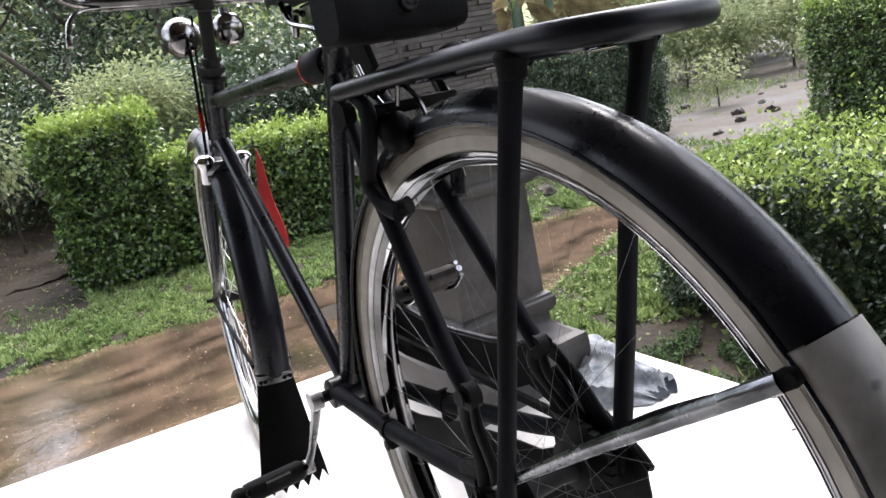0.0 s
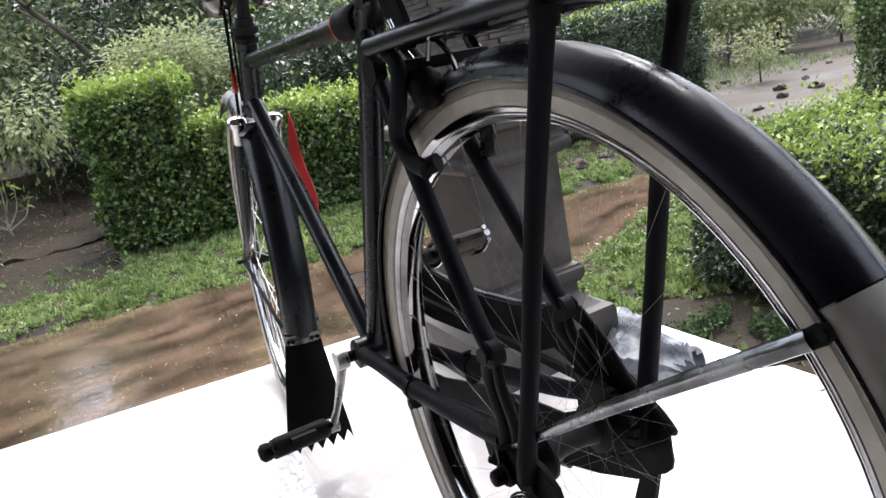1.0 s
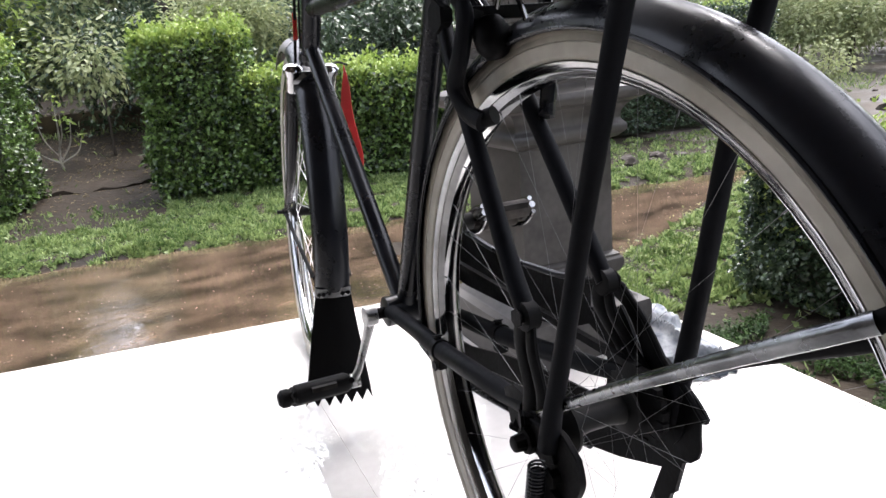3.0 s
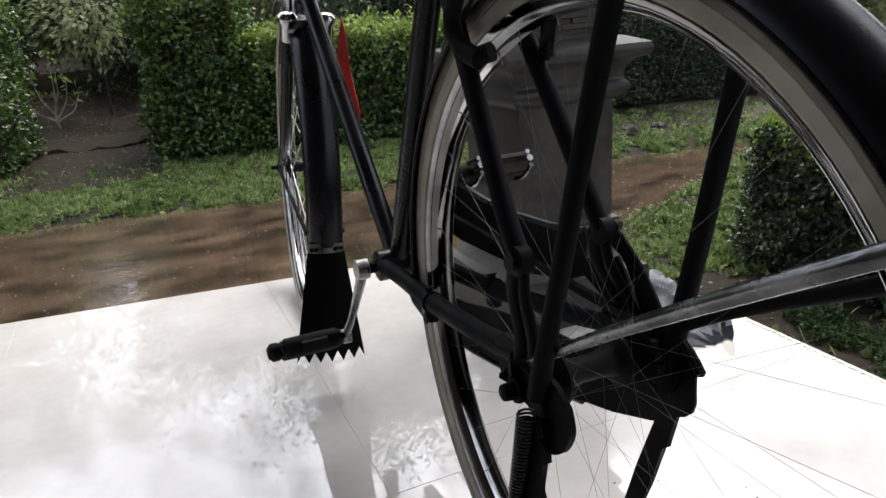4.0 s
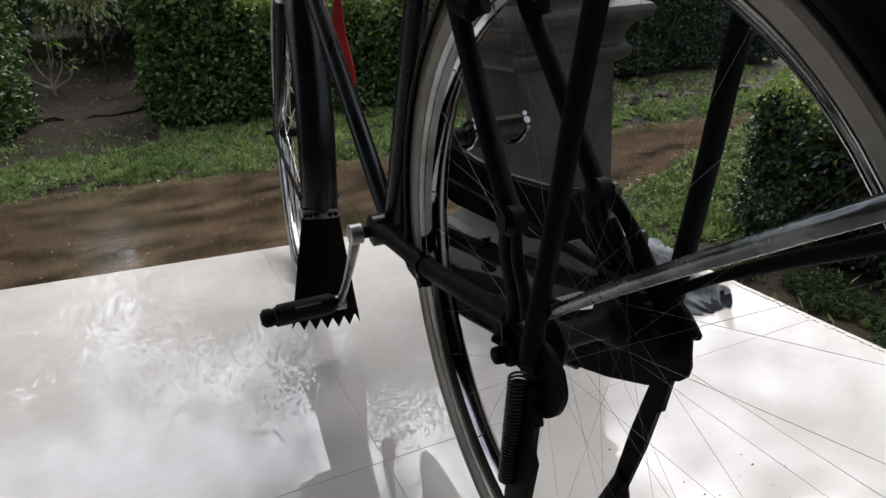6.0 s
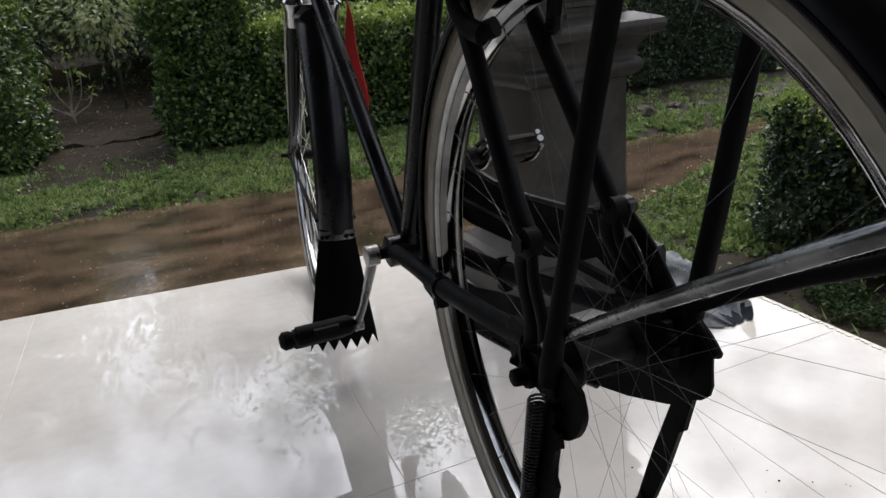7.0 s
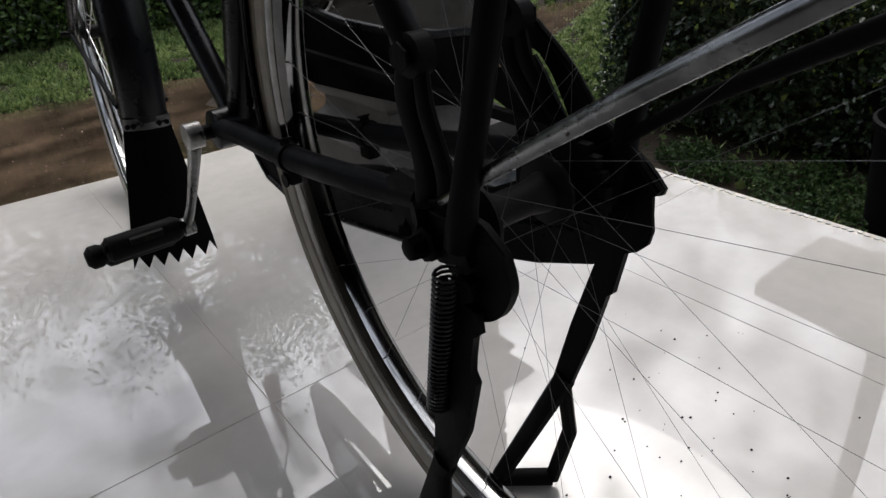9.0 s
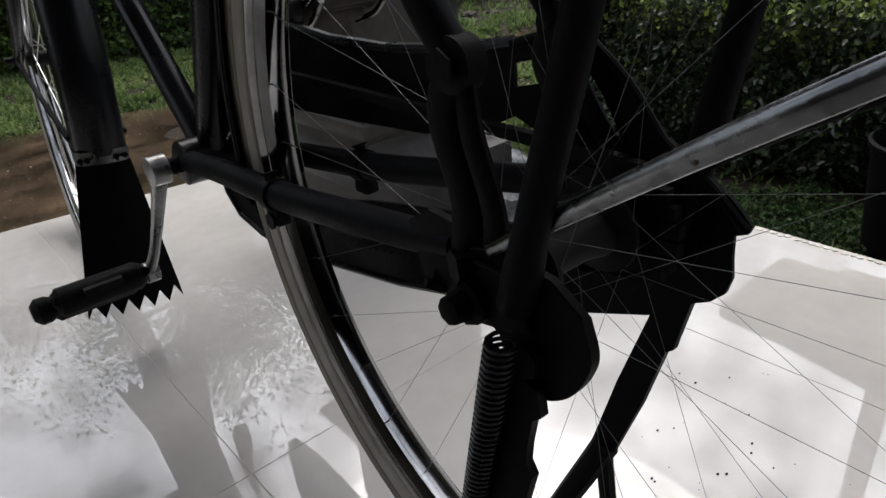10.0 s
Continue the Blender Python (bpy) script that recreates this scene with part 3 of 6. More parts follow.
for side in (-1, 1):
    # chain stay with its clamp, seat stay, fork end
    stay = part("chain_stay", tube(B(), [(side * 0.029, BBY - 0.01, BBZ + 0.003), (side * 0.034, 0.382, 0.339), (side * 0.043, 0.240, 0.352), (side * 0.053, 0.085, 0.375), (side * 0.060, 0.020, 0.387)],
                                   [0.0115, 0.0115, 0.0118, 0.0105, 0.0075], 14), BLACK_SATIN, bike)
    bm = B()
    lathe(bm, [(-0.007, 0.0125), (-0.006, 0.0138), (0.006, 0.0138), (0.007, 0.0125)], (side * 0.0425, 0.257, 0.350), (side * 0.06, -0.99, 0.09))
    box(bm, (side * 0.043 - 0.006, 0.249, 0.325), (side * 0.043 + 0.006, 0.267, 0.339), 0.002)
    bolt(bm, (side * 0.049, 0.258, 0.329), (side, 0, 0), 0.005, 0.006)
    bolt(bm, (side * 0.043, 0.260, 0.366), (0, 0.3, 1), 0.005, 0.005)
    part("clamp", bm, BLACK_DULL, stay)
    ey, ez, ex = (0.010, 0.481, -0.061) if side < 0 else (0.042, 0.481, 0.046)
    run = [(-0.018, SLY - 0.02, SLZ - 0.02), (-0.033, 0.190, 0.700), (-0.047, 0.113, 0.609), (-0.058, 0.042, 0.518)] if side < 0 else [(0.018, SLY - 0.02, SLZ - 0.02), (0.031, 0.195, 0.705), (0.038, 0.146, 0.632), (0.043, 0.107, 0.572)]
    sst = part("seat_stay", tube(B(), run + [(ex, ey, ez)], [0.0085, 0.0095, 0.0095, 0.0095, 0.0095], 12, up=(0, 0, 1)), BLACK_SATIN, bike)
    bm = B()
    lathe(bm, [(-0.007, 0.008), (-0.006, 0.0130), (0.006, 0.0130), (0.007, 0.008)], (ex, ey, ez))
    bolt(bm, (ex + side * 0.010, ey, ez), (side, 0, 0), 0.006, 0.006)
    part("stay_eye", bm, BLACK_DULL, sst)
    bm = B()
    tube(bm, [(ex, ey + 0.003, ez), (ex + side * 0.001, ey + 0.011, 0.455), (side * 0.062, ey - 0.001, 0.415), (side * 0.062, 0.010, 0.385)], [0.010, 0.0105, 0.0100, 0.011], 12, flat=0.55)
    tube(bm, [(ex, ey - 0.004, ez - 0.008), (ex + side * 0.002, ey - 0.009, 0.45), (side * 0.062, ey - 0.020, 0.415), (side * 0.062, -0.010, 0.385)], [0.0065, 0.0075, 0.0075, 0.008], 10, flat=0.6)
    plate(bm, [(0.055, 0.393), (0.045, 0.362), (0.0, 0.350), (-0.030, 0.356), (-0.035, 0.382), (0.0, 0.400), (0.038, 0.404)], side * 0.059, side * 0.064)
    part("fork_end", bm, BLACK_DULL, bike)
    bm = B()
    lathe(bm, [(0.0, 0.010), (0.004, 0.0125), (0.009, 0.0125), (0.010, 0.0085), (0.020, 0.0075), (0.021, 0.006)], (side * 0.068, -0.002, HZ), (side, 0, 0), 8)
    part("axle_nut", bm, BLACK_DULL, bike)
bm = B()
bolt(bm, (-0.073, 0.004, 0.386), (-1, 0.4, 0), 0.0062, 0.010)
bolt(bm, (-0.062, 0.035, 0.362), (-0.5, 0, -1), 0.0055, 0.012)
part("chain_adjuster", bm, BLACK_DULL, bike)
# twisted cable behind the seat tube; the thin pale strand paints its dashed highlight
for ph in (0, math.pi):
    pts = []
    for k in range(90):
        f = k / 89
        y, z = BBY - 0.018 + (SLY - BBY) * f, BBZ + 0.02 + (SLZ - BBZ - 0.06) * f
        a = f * 60 + ph
        pts.append((0.012 + 0.003 * math.cos(a), y - 0.006 + 0.003 * math.sin(a), z))
    part("brake_cable", tube(B(), pts, 0.0024 if ph == 0 else 0.0013, 5, curve=False), BLACK_DULL if ph == 0 else STAY, bike, "twisted dark cable, one strand pale for its highlight")

# rear brake: bent black arm with shoe, levers and a chrome link
arm = part("brake_arm", tube(B(), [(-0.052, 0.140, 0.757), (-0.054, 0.111, 0.738), (-0.056, 0.119, 0.704), (-0.055, 0.138, 0.672), (-0.052, 0.122, 0.649), (-0.049, 0.098, 0.640)], [0.007, 0.010, 0.0105, 0.0105, 0.0105, 0.010], 12, flat=0.75), BLACK_SATIN, bike)
bm = B()
tube(bm, [(-0.045, 0.105, 0.642), (-0.038, 0.094, 0.646)], 0.009, 12, curve=False)
part("brake_shoe", bm, RUBBER, arm)
part("brake_arm", tube(B(), [(0.045, 0.142, 0.757), (0.05, 0.125, 0.718), (0.05, 0.136, 0.670), (0.040, 0.128, 0.634)], [0.007, 0.010, 0.0105, 0.010], 12, flat=0.75), BLACK, bike)
bm = B()
box(bm, (-0.05, 0.112, 0.731), (0.05, 0.142, 0.743), 0.003)
lathe(bm, [(-0.026, 0.006), (-0.02, 0.010), (0.012, 0.010), (0.018, 0.006)], (-0.028, 0.121, 0.725), (0, 0.35, 1))
bolt(bm, (-0.04, 0.113, 0.760), (-1, 0, 0), 0.008, 0.01)
bolt(bm, (-0.052, 0.172, 0.738), (-1, 0, 0), 0.011, 0.012)
lathe(bm, [(-0.022, 0.004), (-0.019, 0.011), (-0.010, 0.0165), (0.004, 0.0175), (0.014, 0.013), (0.018, 0.005)], (-0.034, 0.100, 0.716), (0, 0.5, 1), 18)
lathe(bm, [(-0.010, 0.004), (-0.008, 0.0095), (0.008, 0.0095), (0.010, 0.004)], (-0.044, 0.118, 0.733), (1, 0.2, 0), 14)
part("brake_bridge", bm, BLACK_DULL, bike)
bm = B()
tube(bm, [(-0.03, 0.160, 0.783), (-0.032, 0.141, 0.760), (-0.03, 0.111, 0.732)], 0.0022, 8)
tube(bm, [(-0.028, 0.099, 0.739), (-0.026, 0.090, 0.758), (-0.022, 0.071, 0.744), (-0.02, 0.062, 0.726)], 0.0025, 8)
lathe(bm, [(-0.003, 0.006), (0.003, 0.006)], (-0.052, 0.124, 0.758), (1, 0, 0), 12)
part("brake_link", bm, WORNCHROME, bike, "small chrome brake linkage")
bm = B()
box(bm, (-0.012, 0.175, 0.772), (-0.004, 0.210, 0.830), 0.002)
bmesh.ops.rotate(bm, cent=(0, 0.187, 0.801), matrix=Matrix.Rotation(radians(-25), 3, "X"), verts=bm.verts)
part("cable_bracket", bm, BLACK_DULL, bike)

# luggage carrier
half = [(0.062, 0.150, 0.7605), (0.062, 0.050, 0.7640), (0.063, -0.080, 0.7670), (0.062, -0.134, 0.7670), (0.057, -0.170, 0.7660), (0.038, -0.196, 0.7650)]
carrier = part("luggage_carrier", tube(B(), [(-x, y, z) for x, y, z in half] + [(0, -0.205, 0.7645)] + half[::-1], [0.0082, 0.0082, 0.0085] + [0.0090] * 7 + [0.0085, 0.0082, 0.0082], 12, up=(0, 0, 1)), BLACK_RAIL, bike, "black steel luggage carrier")
for y in (0.11, 0.0, -0.13):
    bm = B()
    tube(bm, [(-0.062, y, 0.7605), (0.062, y, 0.7605)], 0.006, 10, curve=False)
    part("cross_bar", bm, BLACK, carrier)
bm = B()
tube(bm, [(-0.022, 0.11, 0.758), (-0.022, -0.198, 0.762)], 0.004, 8, curve=False)
tube(bm, [(0.022, 0.11, 0.758), (0.022, -0.198, 0.762)], 0.004, 8, curve=False)
part("rail", bm, BLACK, carrier)
for side in (-1, 1):
    off = 0.0 if side < 0 else 0.006
    run = [(-0.062, -0.128, 0.760), (-0.0635, -0.121, 0.735), (-0.066, -0.084, 0.598), (-0.070, -0.062, 0.495), (-0.071, -0.043, 0.424), (-0.071, -0.036, 0.396), (-0.070, -0.030, 0.376)] if side < 0 else \
        [(0.064, -0.122, 0.760), (0.0665, -0.1125, 0.735), (0.069, -0.0845, 0.640), (0.071, -0.0595, 0.520), (0.071, -0.0443, 0.446), (0.071, -0.037, 0.410), (0.071, -0.026, 0.358)]
    part("leg", tube(B(), run, [0.0095, 0.0082, 0.0078, 0.0078, 0.0082, 0.0095, 0.0095] if side < 0 else [0.0095, 0.0085, 0.0085, 0.0088, 0.0092, 0.0095, 0.0095], 14), BLACK_SATIN, carrier)
    bm = B()
    lathe(bm, [(0.002, 0.0086), (0.004, 0.0098), (0.010, 0.0102), (0.016, 0.0120), (0.020, 0.0100)], (side * 0.063, -0.1255 + off, 0.744), (0, -0.12, 1), 16)
    bolt(bm, (side * 0.063 + 0.012, -0.127 + off, 0.757), (1, 0, 0.3), 0.004, 0.004)
    part("bracket", bm, BLACK_DULL, carrier)
bm = B()
box(bm, (-0.004, -0.136, 0.7525), (0.022, -0.132, 0.7555), 0.0005)
part("clip", bm, CHROME, carrier, "bright spring clip")
# sprung flap of the carrier
bm = B()
tube(bm, [(-0.004, 0.052, 0.766), (0.004, 0.052, 0.774), (0.022, 0.060, 0.777), (0.040, 0.070, 0.772)], [0.006, 0.010, 0.010, 0.006], 12, up=(0, 0, 1), flat=0.8)
bolt(bm, (0.034, 0.058, 0.782), (0, -0.3, 1), 0.004, 0.006)
part("spring_flap", bm, BLACK_DULL, carrier)

# saddle post, saddle with tool bag
part("seat_post", tube(B(), [(0, SLY - 0.01, SLZ + 0.02), (0, SLY - 0.04, SLZ + 0.10)], 0.0125, 14, curve=False), CHROME, bike)
bm = B()
stations = [(0.370, 0.018, 0.900, 0.026), (0.338, 0.026, 0.906, 0.032), (0.274, 0.040, 0.901, 0.034), (0.219, 0.066, 0.895, 0.032), (0.173, 0.084, 0.891, 0.030), (0.135, 0.088, 0.888, 0.025), (0.119, 0.076, 0.884, 0.018)]
keys = smooth_path([(w, y, z) for y, w, z, d in stations], 4)
deep = [float(np.interp(k / (len(keys) - 1) * (len(stations) - 1), range(len(stations)), [q[3] for q in stations])) for k in range(len(keys))]
section = [(v.x, v.y) for v in smooth_path([(-0.94, -1.0, 0), (-1, -0.6, 0), (-0.93, -0.22, 0), (-0.6, -0.02, 0), (0, 0.03, 0), (0.6, -0.02, 0), (0.93, -0.22, 0), (1, -0.6, 0), (0.94, -1.0, 0)], 3)] + [(0.6, -0.8), (-0.6, -0.8)]
rings = [[bm.verts.new((v.x * a - 0.016, v.y, v.z + d * c)) for a, c in section] for v, d in zip(keys, deep)]
m = len(section)
for a, c in zip(rings, rings[1:]):
    for k in range(m):
        bm.faces.new((a[k], a[(k + 1) % m], c[(k + 1) % m], c[k]))
bm.faces.new(rings[0][::-1])
bm.faces.new(rings[-1])
saddle = part("saddle", bm, LEATHER, bike, "black leather sprung saddle, worn at the back")
part("worn_patch", tube(B(), [(-0.036, 0.120, 0.8790), (-0.022, 0.1195, 0.8800), (-0.004, 0.1195, 0.8775), (0.014, 0.120, 0.8805), (0.034, 0.122, 0.8770), (0.050, 0.126, 0.8775), (0.066, 0.134, 0.8735)], [0.003, 0.0065, 0.0080, 0.0095, 0.0080, 0.0095, 0.005], 10, up=(0, 0, 1), flat=0.6), WORNCHROME, saddle, "torn silvery patch at the saddle's back edge")
for side in (-1, 1):
    pts = []
    for k in range(50):
        a = k * 0.62
        pts.append((side * 0.055 + 0.012 * math.cos(a), 0.148 + 0.012 * math.sin(a), 0.812 + 0.04 * k / 49))
    part("coil_spring", tube(B(), pts, 0.0024, 6, curve=False), WORNCHROME, saddle)
bm = B()
for side in (-1, 1):
    tube(bm, [(side * 0.02, 0.355, 0.878), (side * 0.024, 0.328, 0.852), (side * 0.03, 0.255, 0.835), (side * 0.05, 0.153, 0.814)], 0.0035, 8)
    tube(bm, [(side * 0.013, 0.350, 0.873), (side * 0.016, 0.338, 0.837), (side * 0.022, 0.31, 0.858), (side * 0.03, 0.27, 0.853)], 0.004, 8)
box(bm, (-0.03, 0.235, 0.836), (0.03, 0.280, 0.862), 0.004)
part("saddle_frame", bm, WORNCHROME, saddle, "tangle of chrome saddle wires")
# tool bag hangs across behind the saddle
bm = B()
nx = 10
rings = []
for i in range(nx + 1):
    f = i / nx
    x = -0.088 + 0.131 * f
    e = 1 - 0.07 * (abs(2 * f - 1)) ** 8
    ring = []
    for k in range(20):
        a = 2 * math.pi * k / 20
        cs, sn = math.cos(a), math.sin(a)
        yy2 = 0.085 + 0.028 * e * math.copysign(abs(cs) ** 0.6, cs)
        zz2 = 0.8275 + 0.0300 * e * math.copysign(abs(sn) ** 0.5, sn) - 0.0015 * math.sin(f * math.pi)
        ring.append(bm.verts.new((x, yy2, zz2)))
    rings.append(ring)
for a, b in zip(rings, rings[1:]):
    for k in range(20):
        bm.faces.new((a[k], a[(k + 1) % 20], b[(k + 1) % 20], b[k]))
bm.faces.new(rings[0][::-1])
bm.faces.new(rings[-1])
bag = part("tool_bag", bm, LEATHER, bike, "black leather tool roll strapped behind the saddle")
bm = B()
lathe(bm, [(0.0, 0.0088), (0.0042, 0.0085), (0.0046, 0.0070), (0.0040, 0.0062)], (-0.020, 0.0585, 0.824), (0, -1, 0.1), 20)
lathe(bm, [(0.0, 0.004), (0.0050, 0.003)], (-0.020, 0.0585, 0.824), (0, -1, 0.1), 10)
part("stud", bm, HUBSTEEL, bag, "round metal press stud")
# padded collar with a red band on the top tube
bm = B()
dtt = (HT + Vector((0, 0.012, -0.035)) - Vector((0, SLY, SLZ))).normalized()
lathe(bm, [(0.0, 0.018), (0.004, 0.0205), (0.053, 0.0205), (0.058, 0.018)], Vector((0, SLY, SLZ)) + dtt * 0.022, dtt)
lamp_collar = part("frame_pad", bm, LEATHER, bike, "black collar with red band")
bm = B()
lathe(bm, [(0.054, 0.0190), (0.055, 0.0207), (0.061, 0.0200), (0.062, 0.0155)], Vector((0, SLY, SLZ)) + dtt * 0.022, dtt)
part("red_band", bm, REFLECTOR, lamp_collar)

# cranks, pedals
def crank(side, pedal_label):
    d = Vector((0, 0.083, -0.138)).normalized() * (1 if side < 0 else -1)
    o = Vector((side * 0.060, BBY, BBZ))
    e = o + d * 0.166 + Vector((side * 0.012, 0, 0))
    bm = B()
    tube(bm, [o + d * 0.012, o + d * 0.04, o + d * 0.12 + Vector((side * 0.006, 0, 0)), e - d * 0.008], [0.0125, 0.010, 0.0075, 0.0085], 12, flat=0.7)
    lathe(bm, [(-0.010, 0.012), (-0.009, 0.0155), (0.009, 0.0155), (0.010, 0.012)], o)
    lathe(bm, [(-0.008, 0.009), (-0.007, 0.0125), (0.007, 0.0125), (0.008, 0.009)], e)
    lathe(bm, [(-0.012, 0.003), (-0.012, 0.0045), (0.012, 0.0045), (0.012, 0.003)], o + d * 0.004 + Vector((0, 0.012, 0)), (0, 0.3, 1), 10)
    # the far crank takes a darker material than the near one
    arm2 = part("crank", bm, ALU if side < 0 else HUBSTEEL, bike, "scratched aluminium cottered crank" if side < 0 else "dark steel crank on the far side")
    lathe_bm = B()
    lathe(lathe_bm, [(0, 0.009), (0.03, 0.009)], (side * 0.034, BBY, BBZ), (side, 0, 0), 14)
    part("axle", lathe_bm, BLACK_DULL, arm2)
    ped = B()
    n2 = Vector((0, 0.88, -0.48)).normalized()
    up2 = Vector((0, 0.48, 0.88)).normalized()
    for s2 in (-1, 1):
        c = e + n2 * 0.022 * s2
        x0, x1, r2 = (0.022, 0.104, 0.0165) if side < 0 else (0.022, 0.086, 0.0135)
        tube(ped, [c + Vector((side * (x0 - 0.008), 0, 0)), c + Vector((side * x0, 0, 0)), c + Vector((side * x1, 0, 0)), c + Vector((side * (x1 + 0.004), 0, 0))], [0.012, r2, r2, 0.012], 10, flat=1.0, up=up2, curve=False)
    lathe(ped, [(0.010, 0.009), (0.012, 0.012), (0.108, 0.012), (0.114, 0.015), (0.124, 0.015), (0.130, 0.009)] if side < 0 else [(0.010, 0.008), (0.012, 0.009), (0.084, 0.009), (0.088, 0.012), (0.096, 0.010), (0.098, 0.005)], e, (side, 0, 0), 12)
    pd = part("pedal", ped, RUBBER if side < 0 else DUSTY, bike, pedal_label)
    for xx in ((0.014, 0.106) if side < 0 else (0.014, 0.091)):
        cage = B()
        tube(cage, [e + n2 * 0.036 + Vector((side * xx, 0, 0)), e - n2 * 0.036 + Vector((side * xx, 0, 0))], 0.005, 8, curve=False)
        if side > 0:
            tube(cage, [e + n2 * 0.034 + up2 * 0.010 + Vector((xx, 0, 0)), e + up2 * 0.016 + Vector((xx + 0.003, 0, 0)), e - n2 * 0.034 + up2 * 0.010 + Vector((xx, 0, 0))], 0.0035, 8)
            tube(cage, [e + n2 * 0.034 - up2 * 0.010 + Vector((xx, 0, 0)), e - up2 * 0.016 + Vector((xx + 0.003, 0, 0)), e - n2 * 0.034 - up2 * 0.010 + Vector((xx, 0, 0))], 0.0035, 8)
        part("cage", cage, BLACK_DULL if side < 0 else WORNCHROME, pd)
    for s2 in (-1, 1):
        rf = B()
        c = e + n2 * 0.0395 * s2 + Vector((side * 0.06, 0, 0))
        tube(rf, [c - Vector((0.020, 0, 0)), c + Vector((0.020, 0, 0))], 0.0055, 4, curve=False)
        part("reflector", rf, AMBER, pd)
    return e


crank(-1, "black rubber block pedal with worn end cap")
crank(1, "tarnished metal pedal with reflectors")

# chain guard on the far side: rolled black plates with an open slot, chainring and chain
GX = 0.068
bm = B()
plate(bm, [(0.10, 0.432), (0.060, 0.441), (0.047, 0.450), (0.037, 0.4385), (0.024, 0.4195), (0.0145, 0.4070), (-0.018, 0.4180), (-0.047, 0.3995), (-0.0575, 0.3930), (-0.0655, 0.3860), (-0.072, 0.3790), (-0.0703, 0.3743), (-0.0625, 0.3710),
           (-0.0630, 0.357), (-0.0645, 0.345), (-0.0615, 0.334), (-0.053, 0.3255), (-0.044, 0.3210), (-0.013, 0.2996), (0.047, 0.2769), (0.10, 0.2620), (0.10, 0.330), (0.070, 0.345), (0.068, 0.400), (0.10, 0.412)], GX, GX + 0.003)
rim_line = [(0.050, 0.476), (0.034, 0.469), (0.010, 0.450), (-0.005, 0.433), (-0.018, 0.418)]
plate(bm, [(0.10, 0.462)] + rim_line + [(0.0095, 0.4075), (0.016, 0.420), (0.028, 0.4395), (0.040, 0.452), (0.055, 0.458), (0.10, 0.448)], GX - 0.0015, GX + 0.0012)
tube(bm, [(GX - 0.002, 0.10, 0.461)] + [(GX - 0.002, y, z - 0.002) for y, z in rim_line] + [(GX - 0.002, -0.046, 0.398), (GX - 0.002, -0.0700, 0.377)], 0.0030, 8)
guard = part("chain_guard", bm, BLACK_DULL, bike, "black pressed-steel chain guard with open slot")
bm = B()
upper = [(0.10, 0.462), (0.16, 0.452), (0.24, 0.446), (0.32, 0.447), (0.40, 0.455), (0.478, 0.464), (0.55, 0.450), (0.60, 0.418), (0.633, 0.370), (0.645, 0.318), (0.642, 0.262), (0.634, 0.224), (0.606, 0.198), (0.546, 0.186), (0.46, 0.193), (0.372, 0.2036),
         (0.259, 0.223), (0.1527, 0.2493), (0.10, 0.262), (0.10, 0.330), (0.17, 0.322), (0.29, 0.300), (0.40, 0.272), (0.50, 0.262), (0.56, 0.290), (0.57, 0.330), (0.54, 0.365), (0.48, 0.375), (0.40, 0.370), (0.30, 0.375), (0.20, 0.3814), (0.13, 0.398), (0.10, 0.412)]
plate(bm, upper, GX, GX + 0.003)
part("guard_band", bm, BLACK_DULL, guard, smooth=False)
bm = B()
edge = [(GX - 0.004, y, z) for y, z in upper[:19]]
for a, b in zip(edge, edge[1:]):
    tube(bm, [(GX, *a[1:]), (GX, *b[1:])], 0.004, 8, curve=False)
part("rolled_rim", bm, BLACK, guard)
bm = B()
n = 46
pts = []
for k in range(n * 2):
    r = 0.092 if (k // 1) % 2 else 0.086
    a = 2 * math.pi * k / (n * 2)
    pts.append((BBY + r * math.cos(a), BBZ + r * math.sin(a)))
plate(bm, pts, 0.046, 0.049)
part("chainring", bm, CHROME, bike)
bm = B()
for k in range(110):
    f = k / 110 * 4
    if f < 1.6:
        u = f / 1.6
        y, z, dr = BBY * (1 - u), BBZ + 0.089 + (HZ + 0.038 - BBZ - 0.089) * u, 0
    elif f < 2.0:
        a = radians(90 + (f - 1.6) / 0.4 * 180)
        y, z = 0.038 * math.cos(a), HZ + 0.038 * math.sin(a)
    elif f < 3.6:
        u = (f - 2.0) / 1.6
        y, z = BBY * u, HZ - 0.038 + (BBZ - 0.089 - HZ + 0.038) * u - 0.008 * math.sin(u * 3.14)
    else:
        a = radians(-90 + (f - 3.6) / 0.4 * 180)
        y, z = BBY + 0.089 * math.cos(a), BBZ + 0.089 * math.sin(a)
    box(bm, (0.044, y - 0.0055, z - 0.004), (0.051, y + 0.0055, z + 0.004))
part("chain", bm, BLACK_DULL, bike, "oily drive chain", smooth=False)
bm = B()
pts = []
for k in range(36):
    r = 0.040 if k % 2 else 0.035
    pts.append((r * math.cos(math.pi * k / 18), HZ + r * math.sin(math.pi * k / 18)))
plate(bm, pts, 0.046, 0.049)
part("sprocket", bm, BLACK_DULL, bike)

